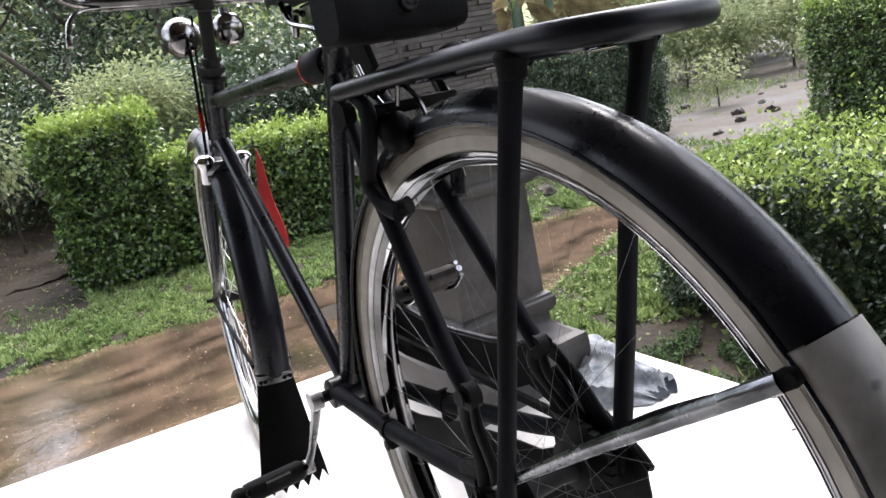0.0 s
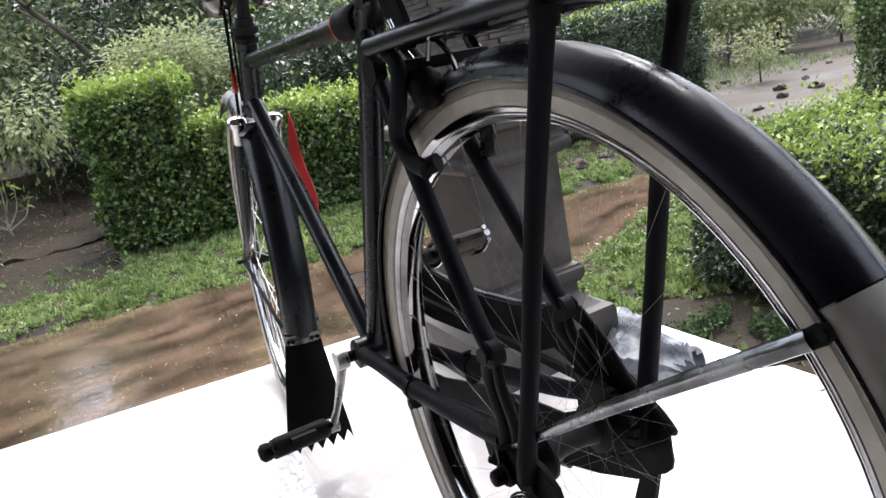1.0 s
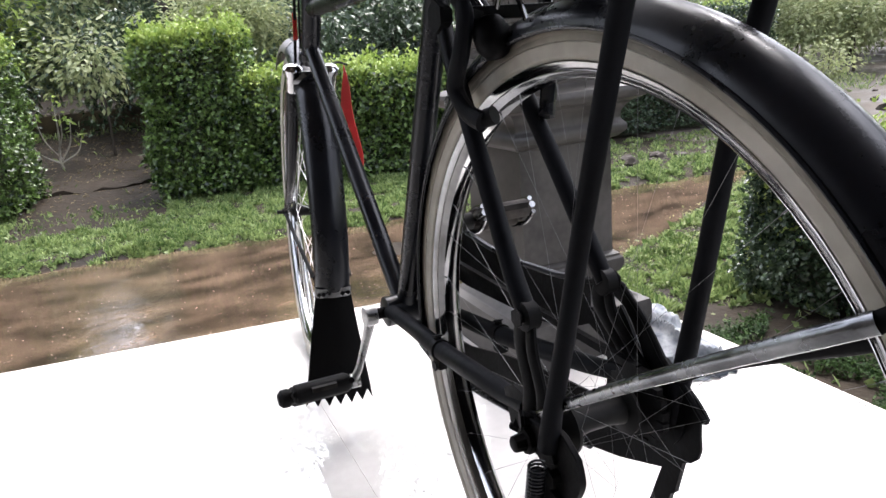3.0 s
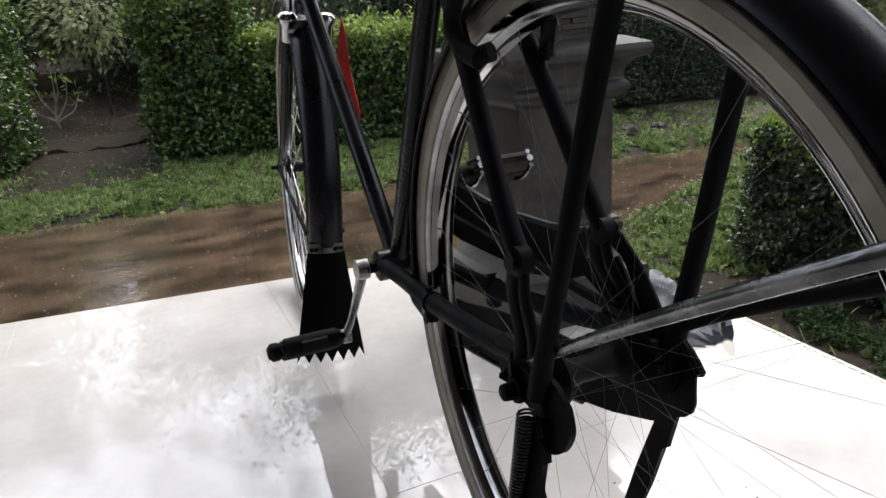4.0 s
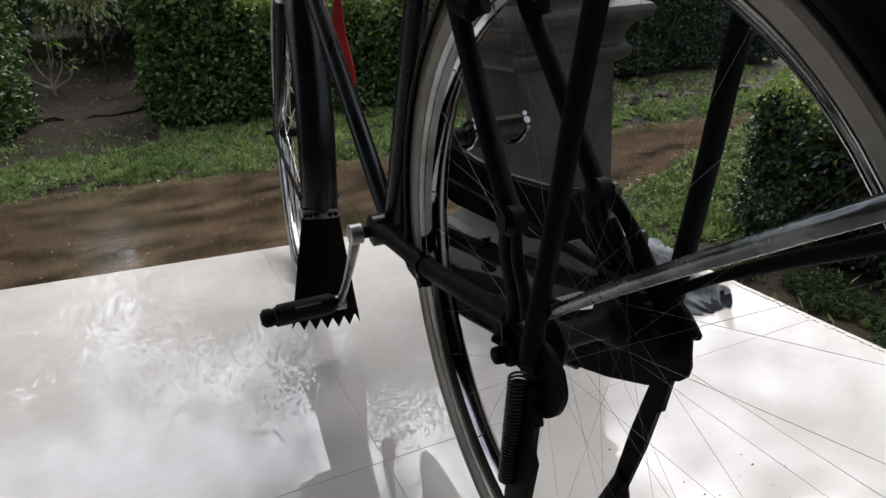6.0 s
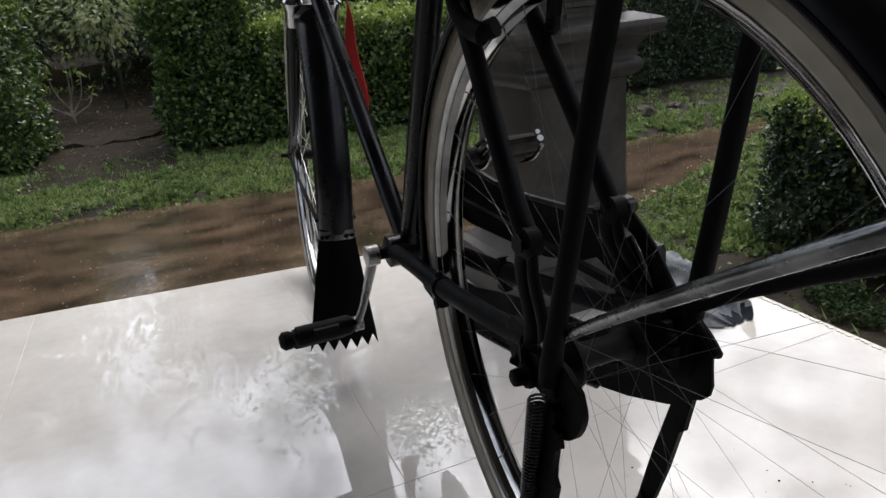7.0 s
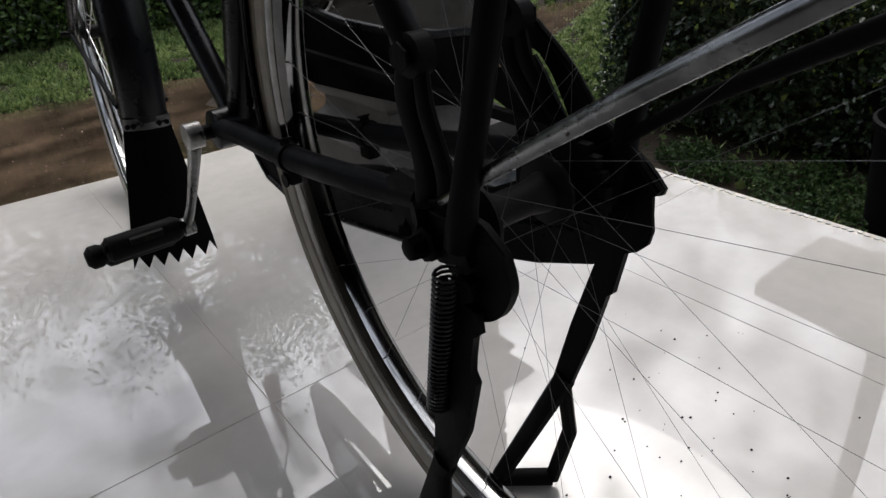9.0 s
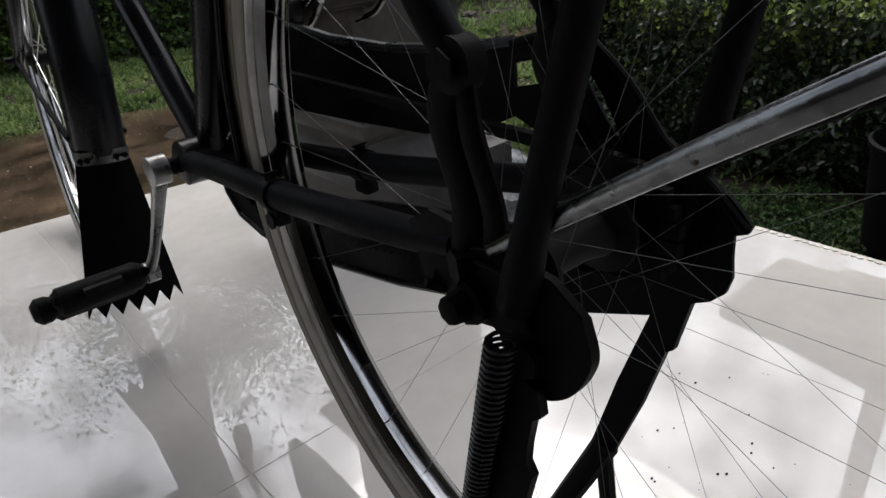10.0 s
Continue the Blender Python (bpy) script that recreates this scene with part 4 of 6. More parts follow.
# rear stand with lobed brackets, channel legs, coil springs and triangular feet
for side in (-1, 1):
    bm = B()
    sh, x = (0.0, -0.064) if side < 0 else (0.026, 0.070)
    ring = [v.xy for v in smooth_path([(y + sh, z, 0) for y, z in ((-0.040, 0.3250), (-0.0515, 0.3305), (-0.0610, 0.3385), (-0.0685, 0.3510), (-0.0715, 0.3640), (-0.0660, 0.3820))], 6)]
    plate(bm, [(0.014 + sh, 0.392), (0.006 + sh, 0.366), (-0.015 + sh, 0.3525), (-0.020 + sh, 0.335)] + [tuple(v) for v in ring] + [(-0.048 + sh, 0.394), (-0.015 + sh, 0.398)], x - 0.003, x + 0.003)
    plate(bm, [(0.012 + sh, 0.390), (0.008 + sh, 0.372), (-0.020 + sh, 0.354), (-0.040 + sh, 0.364), (-0.030 + sh, 0.390)], x + side * 0.003, x + side * 0.007)
    bolt(bm, (x + side * 0.010, -0.038 + sh, 0.352), (side, 0, 0), 0.007, 0.008)
    bmesh.ops.bevel(bm, geom=[e for e in bm.edges if e.calc_length() > 0.02], offset=0.0008, segments=1, affect="EDGES")
    stand = part("stand_bracket", bm, BLACK_DULL, bike)
    bm = B()
    if side < 0:
        # pressed channel with a stepped back edge
        plate(bm, [(-0.046, 0.336), (-0.0478, 0.3215), (-0.042, 0.3165), (-0.0385, 0.2990), (-0.0370, 0.2865), (-0.0412, 0.2790), (-0.0280, 0.2280), (0.004, 0.1600), (0.022, 0.1600), (0.0140, 0.1970), (0.0090, 0.2300), (0.0015, 0.2800), (-0.0025, 0.3105), (-0.0040, 0.3220), (-0.010, 0.346)], -0.0735, -0.0680)
        toe, heel, k0 = Vector((-0.060, 0.088, 0.012)), Vector((-0.082, 0.040, 0.012)), Vector((-0.0708, 0.012, 0.165))
        tube(bm, [k0 + Vector((0, -0.006, 0.012)), k0, toe], [0.0115, 0.0110, 0.0092], 8, flat=0.62, curve=False)
    else:
        plate(bm, [(-0.0419, 0.3240), (-0.0327, 0.2875), (-0.0310, 0.2795), (-0.0258, 0.2755), (-0.0104, 0.2239), (0.0155, 0.1535), (0.0310, 0.1650), (0.0103, 0.2336), (-0.0124, 0.2981), (-0.0150, 0.3260)], 0.0705, 0.0760)
        toe, heel, k0 = Vector((0.046, 0.086, 0.012)), Vector((0.088, 0.050, 0.012)), Vector((0.073, 0.023, 0.160))
        tube(bm, [k0 + Vector((0, -0.005, 0.012)), k0, toe], [0.0110, 0.0105, 0.0090], 8, flat=0.62, curve=False)
    part("stand_leg", bm, BLACK_DULL, stand)
    part("foot_strut", tube(B(), [k0 + Vector((0, -0.002, 0.004)), k0.lerp(heel, 0.40) + Vector((side * 0.002, -0.014, 0)), heel], 0.0080, 8, flat=0.7, curve=False), BLACK_DULL, stand)
    part("foot_bar", tube(B(), [toe, heel], 0.0090, 10, curve=False), BLACK_DULL, stand)
    top, low = (Vector((-0.0835, -0.0335, 0.365)), Vector((-0.0775, -0.0010, 0.238))) if side < 0 else (Vector((0.079, -0.030, 0.338)), Vector((0.079, -0.010, 0.268)))
    pts = []
    turns, rad = (31, 0.0077) if side < 0 else (16, 0.0068)
    for k in range(turns * 10 + 1):
        a = 2 * math.pi * k / 10
        pts.append(top.lerp(low, k / (turns * 10)) + Vector((rad * math.cos(a), rad * math.sin(a), 0)))
    part("coil_spring", tube(B(), pts, 0.0012, 5, curve=False, per=1), BLACK, stand, "dark steel coil spring")

# ---- front end, steered a little to the right ----
pivot, steer = HB.copy(), Matrix.Rotation(radians(-7.9), 4, (HT - HB).normalized())
STATE["xf"] = BIKE_XF @ Matrix.Translation(pivot) @ steer @ Matrix.Translation(-pivot)
wheel("front_wheel", FHY, FHZ, 0.036, 0.0010, BRIGHT_SPOKE)
fg = part("front_mudguard", arc(B(), FHY, FHZ, 62, 194, guard_profile(0.034, 0.392, 0.030), n=56), BLACK, bike, "glossy black front mudguard")
fgp = guard_profile(0.034, 0.392, 0.030)
worn = [(x * 1.02, r + 0.0006) for x, r in fgp[:13] if x < -0.0165]
part("worn_side", arc(B(), FHY, FHZ, 62, 103, worn + [(x * 0.99, r - 0.001) for x, r in reversed(worn)], n=30), WORNWHITE, fg, "scuffed cream-painted side of the mudguard")
crown = HB + Vector((0, 0.012, -0.028))
bm = B()
box(bm, (crown.x - 0.039, crown.y - 0.014, crown.z - 0.014), (crown.x + 0.039, crown.y + 0.014, crown.z + 0.012), 0.005)
part("fork_crown", bm, CHROME, bike, "chromed fork crown")
for side in (-1, 1):
    x = side * 0.035
    blade = part("fork_blade", tube(B(), [(x, crown.y, crown.z), (x * 1.10, crown.y + 0.06, crown.z - 0.13), (x * 1.22, crown.y + 0.12, crown.z - 0.23), (x * 1.32, FHY, FHZ)], [0.0125, 0.0120, 0.0100, 0.0075], 12), BLACK, bike)
    bm = B()
    lathe(bm, [(-0.028, 0.0140), (-0.026, 0.0152), (0.004, 0.0152), (0.010, 0.0185), (0.018, 0.0185), (0.024, 0.013), (0.026, 0.005)], (x, crown.y, crown.z), (0, -0.4, 0.915), 20)
    part("fork_cap", bm, CHROME, blade, "chrome fork cap")
    bm = B()
    lathe(bm, [(0, 0.009), (0.008, 0.009), (0.009, 0.005), (0.022, 0.005)], (side * 0.046, FHY, FHZ), (side, 0, 0), 8)
    part("axle_nut", bm, HUBSTEEL, blade)
    part("mudguard_stay", tube(B(), [(side * 0.050, FHY, FHZ), (side * 0.046, FHY - 0.15, FHZ - 0.02), (side * 0.034, FHY - 0.36, FHZ - 0.06)], 0.004, 8), BLACK_DULL, fg)
# band and rubber flap with a toothed hem
ba = radians(193)
by, bz = FHY + 0.386 * math.cos(ba), FHZ + 0.386 * math.sin(ba)
bm = B()
pts = [(-0.034, 0.020), (-0.033, 0.006), (-0.025, -0.002), (0, -0.006), (0.025, -0.002), (0.033, 0.006), (0.034, 0.020)]
low = [bm.verts.new((x, by + y, bz - 0.008)) for x, y in pts]
top = [bm.verts.new((x, by + y - 0.001, bz + 0.010)) for x, y in pts]
for k in range(6):
    bm.faces.new((low[k], low[k + 1], top[k + 1], top[k]))
bmesh.ops.solidify(bm, geom=bm.faces[:], thickness=0.0016)
band = part("flap_band", bm, ALU, fg, "riveted light metal band")
for x in (-0.029, -0.021, 0.015, 0.026):
    bm = B()
    lathe(bm, [(0, 0.0042), (0.0015, 0.0036)], (x, by - 0.0075 + 0.00055 * (abs(x) * 1000 / 10) ** 2 * 0.6, bz), (0, -1, 0), 8)
    part("rivet", bm, BLACK_DULL, band)
bm = B()
H = 0.222
rows = []
for i in range(13):
    f = i / 12
    row = []
    for k in range(25):
        s = k / 24 * 2 - 1
        z = bz - H * f
        if i == 12:
            z += 0.022 * (1 - abs(((k / 24 * 6) % 1) * 2 - 1)) - 0.006
        row.append(bm.verts.new(((0.033 + 0.033 * f) * s, by + 0.002 - 0.012 * f * f + 0.012 * s * s, z)))
    rows.append(row)
for a, b in zip(rows, rows[1:]):
    for k in range(24):
        bm.faces.new((a[k], a[k + 1], b[k + 1], b[k]))
bmesh.ops.solidify(bm, geom=bm.faces[:], thickness=0.003)
part("mud_flap", bm, RUBBER, fg, "matt black rubber flap with a toothed hem")
# stem, handlebar, lever, bell and lamp
st = HT + ax * 0.045
top = HT + ax * 0.150
bm = B()
tube(bm, [st, top], 0.0115, 14, curve=False)
lathe(bm, [(-0.02, 0.014), (-0.018, 0.0175), (0.014, 0.0175), (0.022, 0.010)], top, ax)
part("stem", bm, HUBSTEEL, bike, "tarnished handlebar stem")
sweep = [(0.226, -0.098, 0.022), (0.225, -0.070, 0.018), (0.217, -0.036, 0.010), (0.196, -0.008, 0.003), (0.165, 0.0, 0.0), (0.10, 0.0, 0.0)]
bar = part("handlebar", tube(B(), [(-x, top.y + y, top.z + z) for x, y, z in sweep] + [(0, top.y, top.z)] + [(x, top.y + y, top.z + z) for x, y, z in sweep[::-1]], 0.0098, 14, up=(0, 0, 1)), WORNCHROME, bike, "dull worn chrome swept handlebar")
for side in (-1, 1):
    bm = B()
    tube(bm, [(side * 0.2245, top.y - 0.058, top.z + 0.0155), (side * 0.225, top.y - 0.064, top.z + 0.017), (side * 0.226, top.y - 0.100, top.z + 0.0225), (side * 0.226, top.y - 0.106, top.z + 0.0235)], [0.0115, 0.0138, 0.0138, 0.010], 14, curve=False)
    grip = part("grip", bm, RUBBER, bar)
    bm = B()
    lathe(bm, [(0, 0.0128), (0.004, 0.0145), (0.016, 0.0145), (0.018, 0.0128)], (side * 0.2255, top.y - 0.082, top.z + 0.0195), (0, -1, 0.15), 18)
    part("end_band", bm, CHROME, grip, "worn silver band on the grip")
    part("brake_lever", tube(B(), [(side * 0.160, top.y - 0.004, top.z - 0.010), (side * 0.190, top.y - 0.022, top.z - 0.016), (side * 0.206, top.y - 0.046, top.z - 0.034), (side * 0.211, top.y - 0.066, top.z - 0.056), (side * 0.212, top.y - 0.072, top.z - 0.074)],
                             [0.0045, 0.0045, 0.0045, 0.0045, 0.0060], 10, flat=0.8, up=(0, 0, 1)), WORNCHROME, bar)
part("brake_rod", tube(B(), [(-0.16, top.y + 0.006, top.z - 0.010), (0.16, top.y + 0.006, top.z - 0.010)], 0.003, 8, curve=False), WORNCHROME, bar)
bm = B()
c = HT + Vector((-0.032, 0.055, 0.085))
lathe(bm, [(-0.036, 0.003), (-0.034, 0.010), (-0.028, 0.019), (-0.019, 0.027), (-0.008, 0.033), (0.002, 0.0355), (0.006, 0.0365), (0.010, 0.034), (0.016, 0.020), (0.018, 0.006)], c, (0, 1, 0.15), 28)
part("headlamp", bm, WORNCHROME, bike, "dull chromed bullet headlamp")
bm = B()
c = HT + Vector((0.042, 0.0, 0.088))
lathe(bm, [(-0.026, 0.003), (-0.024, 0.009), (-0.019, 0.018), (-0.011, 0.025), (-0.002, 0.029), (0.004, 0.030), (0.008, 0.027), (0.010, 0.008)], c, (0.5, 0.8, 0.1), 28)
lathe(bm, [(-0.006, 0.012), (0.010, 0.012)], c + Vector((0, 0, 0.026)), (0, 0, 1), 12)
part("bell", bm, WORNCHROME, bike, "tarnished chrome bell")
bm = B()
tube(bm, [HT + Vector((-0.026, 0.03, 0.10)), HT + Vector((-0.026, 0.045, 0.0)), HB + Vector((-0.026, 0.03, 0.0))], 0.003, 8)
tube(bm, [HT + Vector((-0.012, 0.034, 0.12)), HT + Vector((-0.018, 0.045, 0.0)), HB + Vector((-0.016, 0.03, -0.02))], 0.0022, 8)
part("brake_rod", bm, BLACK_DULL, bike)
bm = B()
box(bm, (-0.030, HB.y - 0.005, 0.74), (-0.022, HB.y + 0.010, 0.79), 0.003)
part("reflector", bm, REFLECTOR, bike, "small red reflector on the head tube")
STATE["xf"] = BIKE_XF
# red pennant-shaped cover on the far side of the fork
bm = B()
outl = [(0.0, 0.70), (-0.010, 0.66), (-0.024, 0.58), (-0.034, 0.50), (-0.032, 0.468), (0.004, 0.476), (0.026, 0.50), (0.022, 0.58), (0.012, 0.66)]
a = [bm.verts.new((0.110 - y * 0.5, 1.04 + y * 0.5, z - 0.012)) for y, z in outl]
bm.faces.new(a)
bmesh.ops.subdivide_edges(bm, edges=bm.edges[:], cuts=2)
for v in bm.verts:
    v.co.y += 0.010 * math.sin(v.co.z * 40 + v.co.x * 30)
bmesh.ops.solidify(bm, geom=bm.faces[:], thickness=0.003)
part("red_flag", bm, RED, bike, "bright red pennant hanging at the front fork")
part("flag_wire", tube(B(), [(0.040, 0.92, 0.690), (0.085, 1.00, 0.695), (0.119, 1.04, 0.688)], 0.0025, 6), BLACK_DULL, bike)


STATE["xf"] = Matrix.Identity(4)
# ---- garden: ground, drive, grass ----
def wob(x, y, s=1.0, seed=0.0):
    return noise.noise((x * s + seed, y * s - seed, seed))


def drive_far(x):
    return 3.21 - 0.19 * x + 0.07 * wob(x, 0, 1.3, 3) + 0.05 * wob(x, 1, 5.0, 6)


def drive_near(x):
    """Near bank of the drive; along the porch the water reaches the slab."""
    if x < 0.83:
        return edge_y(x) - 0.1
    return float(np.interp(x, (0.83, 1.36, 1.75, 2.25, 3.0, 4.2), (1.44, 1.65, 1.79, 2.02, 2.50, 3.3))) + 0.04 * wob(x, 2, 3.0, 7) + 0.03 * wob(x, 2, 9.0, 4)


def ground_z(x, y):
    z = GROUND + 0.018 * wob(x, y, 1.1, 1) + 0.008 * wob(x, y, 5, 2)
    if -8 < x < 4.2:
        d = min(y - drive_near(x), drive_far(x) - y, (4.2 - x) * 0.5)
        z -= 0.045 * max(0.0, min(1.0, d / 0.11)) - 0.022 * wob(x * 0.5, y, 1.7, 9) * (d > 0.05)
    if y > 4.6 and x < 2.2:
        z += (0.05 * min(1, (y - 4.6) / 0.7) + 0.24 * max(0.0, min(1, (y - 5.3) / 2.4))) * min(1.0, (2.2 - x) / 1.2)
    far = max(0.0, math.hypot(x, y) - 13)
    if far:
        z += min(7.0, 0.13 * far) * max(0.0, min(1.0, (x + 2) / 10)) + 0.03 * far
    return z


def sheet(name, xs, ys, fz, mat, keep=None):
    verts = [(x, y, fz(x, y)) for y in ys for x in xs]
    nx = len(xs)
    faces = []
    for j in range(len(ys) - 1):
        for i in range(nx - 1):
            if keep is None or keep((xs[i] + xs[i + 1]) / 2, (ys[j] + ys[j + 1]) / 2):
                faces.append((j * nx + i, j * nx + i + 1, (j + 1) * nx + i + 1, (j + 1) * nx + i))
    me = bpy.data.meshes.new(name)
    me.from_pydata(verts, [], faces)
    me.polygons.foreach_set("use_smooth", [True] * len(me.polygons))
    me.materials.append(mat)
    return new(name, me)


def spaced(lo, hi, mid0, mid1, fine):
    out, v, step = [], mid0, fine
    while v > lo:
        v -= step
        step *= 1.22
        out.insert(0, v)
    out += list(np.arange(mid0, mid1, fine))
    v, step = mid1, fine
    while v < hi:
        out.append(v)
        v += step
        step *= 1.22
    return [float(q) for q in out]


ground = sheet("ground", spaced(-160, 220, -3.0, 7.0, 0.06), spaced(-60, 260, 0.0, 7.0, 0.06), ground_z, SOIL)
tagged(ground, "wet dark garden soil with grass and a meadow slope", "ground", kind="structure")
ground.data.materials.append(FIELD)
ground.data.materials.append(WETMUD)
for f in ground.data.polygons:
    c = f.center
    if math.hypot(c.x, c.y) > 15 + 1.2 * wob(c.x, c.y, 0.4, 2) and c.x > 6:
        f.material_index = 1
    elif c.x > 3.5 + 0.3 * wob(c.x, c.y, 1.0, 3) and c.y > 2.6:
        f.material_index = 2
tagged(sheet("water", [float(v) for v in np.arange(-9, 4.3, 0.08)], [float(v) for v in np.arange(0.9, 5.2, 0.08)], lambda x, y: GROUND - 0.030, MUDWATER,
             lambda x, y: drive_near(x) - 0.05 < y < drive_far(x) + 0.1 and (y > edge_y(x) + 0.005 or x > 0.82)), "brown muddy rainwater flooding the drive", "puddle", kind="structure")


def leaf_object(name, P, D, U, L, W, mat, parent=None, fold=0.25):
    """Many folded leaves in one mesh: P base points, D directions, U upper sides, L lengths, W half widths."""
    D = D / np.linalg.norm(D, axis=1, keepdims=True)
    S = np.cross(D, U)
    S /= np.linalg.norm(S, axis=1, keepdims=True) + 1e-9
    Nn = np.cross(S, D)
    L, W = L[:, None], W[:, None]
    v = np.stack([P, P + D * L * 0.45 + S * W + Nn * W * fold, P + D * L - Nn * L * 0.12, P + D * L * 0.45 - S * W + Nn * W * fold], axis=1).reshape(-1, 3)
    n = len(P)
    idx = np.arange(n)[:, None] * 4
    tri = np.concatenate([idx + np.array([[0, 1, 2]]), idx + np.array([[0, 2, 3]])], axis=1).reshape(-1)
    me = bpy.data.meshes.new(name)
    me.vertices.add(4 * n)
    me.vertices.foreach_set("co", v.astype(np.float32).ravel())
    me.loops.add(6 * n)
    me.loops.foreach_set("vertex_index", tri.astype(np.int32))
    me.polygons.add(2 * n)
    me.polygons.foreach_set("loop_start", np.arange(0, 6 * n, 3, dtype=np.int32))
    me.update(calc_edges=True)
    me.materials.append(mat)
    ob = new(name, me)
    if parent:
        under(ob, parent)
    return ob


rng = np.random.default_rng(4)


def unit(n):
    v = rng.normal(size=(n, 3))
    return v / np.linalg.norm(v, axis=1, keepdims=True)


def lumps(P, s, seed):
    return np.array([noise.noise((p[0] * s + seed, p[1] * s, p[2] * s)) for p in P])


def hedge(label, x0, x1, y0, y1, z1, turn, pivot, n, leaf=0.026, young=0.25, group="clipped hedges", mat=LEAF):
    """A clipped hedge: twiggy core, outer leaves and pale young shoots on top."""
    rot = Matrix.Rotation(radians(turn), 3, "Z")
    base = ground_z(*pivot)
    ob = thing("hedge", label, "hedge", group, at=(pivot[0], pivot[1], base))
    R3 = np.array(rot)

    def placed(P):
        return P @ R3.T + np.array([pivot[0], pivot[1], 0])

    bm = B()
    inn = 0.12
    box(bm, (x0 + inn, y0 + inn, base - 0.02), (x1 - inn, y1 - inn, z1 - inn))
    bmesh.ops.subdivide_edges(bm, edges=bm.edges[:], cuts=5, use_grid_fill=True)
    for v in bm.verts:
        v.co += 0.05 * Vector(noise.noise_vector(v.co * 5))
        v.co.xy = (rot @ v.co).xy
        v.co += Vector((pivot[0], pivot[1], 0))
    part("twig_core", bm, TWIG, ob)
    area = np.array([(x1 - x0) * (y1 - y0), (x1 - x0) * (z1 - base), (x1 - x0) * (z1 - base), (y1 - y0) * (z1 - base), (y1 - y0) * (z1 - base)])
    face = rng.choice(5, n, p=area / area.sum())
    u, v, w = rng.random(n), rng.random(n), np.abs(rng.normal(0, 0.06, n))
    P, Nm = np.zeros((n, 3)), np.zeros((n, 3))
    X, Y, Z = x0 + (x1 - x0) * u, y0 + (y1 - y0) * v, base + 0.02 + (z1 - base) * v
    Yu = y0 + (y1 - y0) * u
    for f, (px, py, pz, nm) in enumerate(((X, Y, np.full(n, z1), (0, 0, 1)), (X, np.full(n, y0), Z, (0, -1, 0)), (X, np.full(n, y1), Z, (0, 1, 0)), (np.full(n, x0), Yu, Z, (-1, 0, 0)), (np.full(n, x1), Yu, Z, (1, 0, 0)))):
        k = face == f
        P[k] = np.stack([px, py, pz], 1)[k]
        Nm[k] = nm
    # rounded shoulders, lumpy outline
    c = np.array([(x0 + x1) / 2, (y0 + y1) / 2, (base + z1) / 2])
    h = np.array([(x1 - x0) / 2, (y1 - y0) / 2, (z1 - base) / 2])
    q = np.abs((P - c) / h)
    P -= ((q > 0.86) * (q - 0.86))[:, :] * np.sign(P - c) * h * 0.35 * ((q > 0.86).sum(1, keepdims=True) > 1)
    P += Nm * (0.06 * lumps(P, 3.5, 3.3) + 0.05 * lumps(P, 11.0, 7.1) - w)[:, None] + rng.normal(0, 0.012, (n, 3))
    top = (Nm[:, 2] > 0.5) | (P[:, 2] > z1 - 0.07)
    shoot = (top & (rng.random(n) < young * 2.4)) | (rng.random(n) < 0.9 * young * np.clip((P[:, 2] - z1 + 0.34) / 0.34, 0, 1))
    D = Nm * 0.7 + unit(n) * 0.8 + np.array([0, 0, 0.25])
    U = Nm + unit(n) * 0.5 + np.array([0, 0, 0.5])
    Lf = leaf * rng.uniform(0.6, 1.35, n)
    P[shoot & top] += np.array([0, 0, 1]) * rng.exponential(0.026, (shoot & top).sum())[:, None]
    P = placed(P)
    P[:, 2] = np.maximum(P[:, 2], base + 0.02)
    D, U = D @ R3.T, U @ R3.T
    leaf_object("foliage", P[~shoot], D[~shoot], U[~shoot], Lf[~shoot], Lf[~shoot] * 0.30, mat, ob)
    if shoot.any():
        leaf_object("young_shoot", P[shoot], D[shoot], U[shoot], Lf[shoot], Lf[shoot] * 0.30, LEAF_YOUNG, ob)
    return ob


hedge("clipped green hedge with pale young shoots along its top", 0.0, 2.62, 0.0, 0.62, 0.58, -17, (0.25, 4.34), 52000, leaf=0.034)
hedge("tall square hedge end block with yellow-green top", -0.34, 0.34, -0.05, 0.66, 0.92, -17, (0.07, 4.42), 27000, leaf=0.034, young=0.33)
hedge("tall square hedge block with pale top beside a garden gap", -2.2, -0.0, 0.0, 0.75, 0.97, -12, (-1.10, 4.56), 42000, leaf=0.034, young=0.33)
# dark leaf material here carries the shade within this dense hedge
hedge("low clipped hedge beside the porch with glossy leaves, coloured dark for shade", 0.0, 0.85, -2.1, 0.0, 0.275, 0, (1.37, 1.15), 120000, leaf=0.019, young=0.12, mat=LEAF_DARK)
hedge("large square clipped hedge at the edge of the muddy plot", 0.0, 1.2, -1.3, 0.0, 0.72, -15, (4.55, 2.55), 60000, leaf=0.025)
hedge("dark rounded hedge beyond the drive", -0.42, 1.3, 0.0, 0.8, 0.80, -15, (3.26, 4.02), 60000, leaf=0.025, young=0.05, mat=LEAF_DARK)


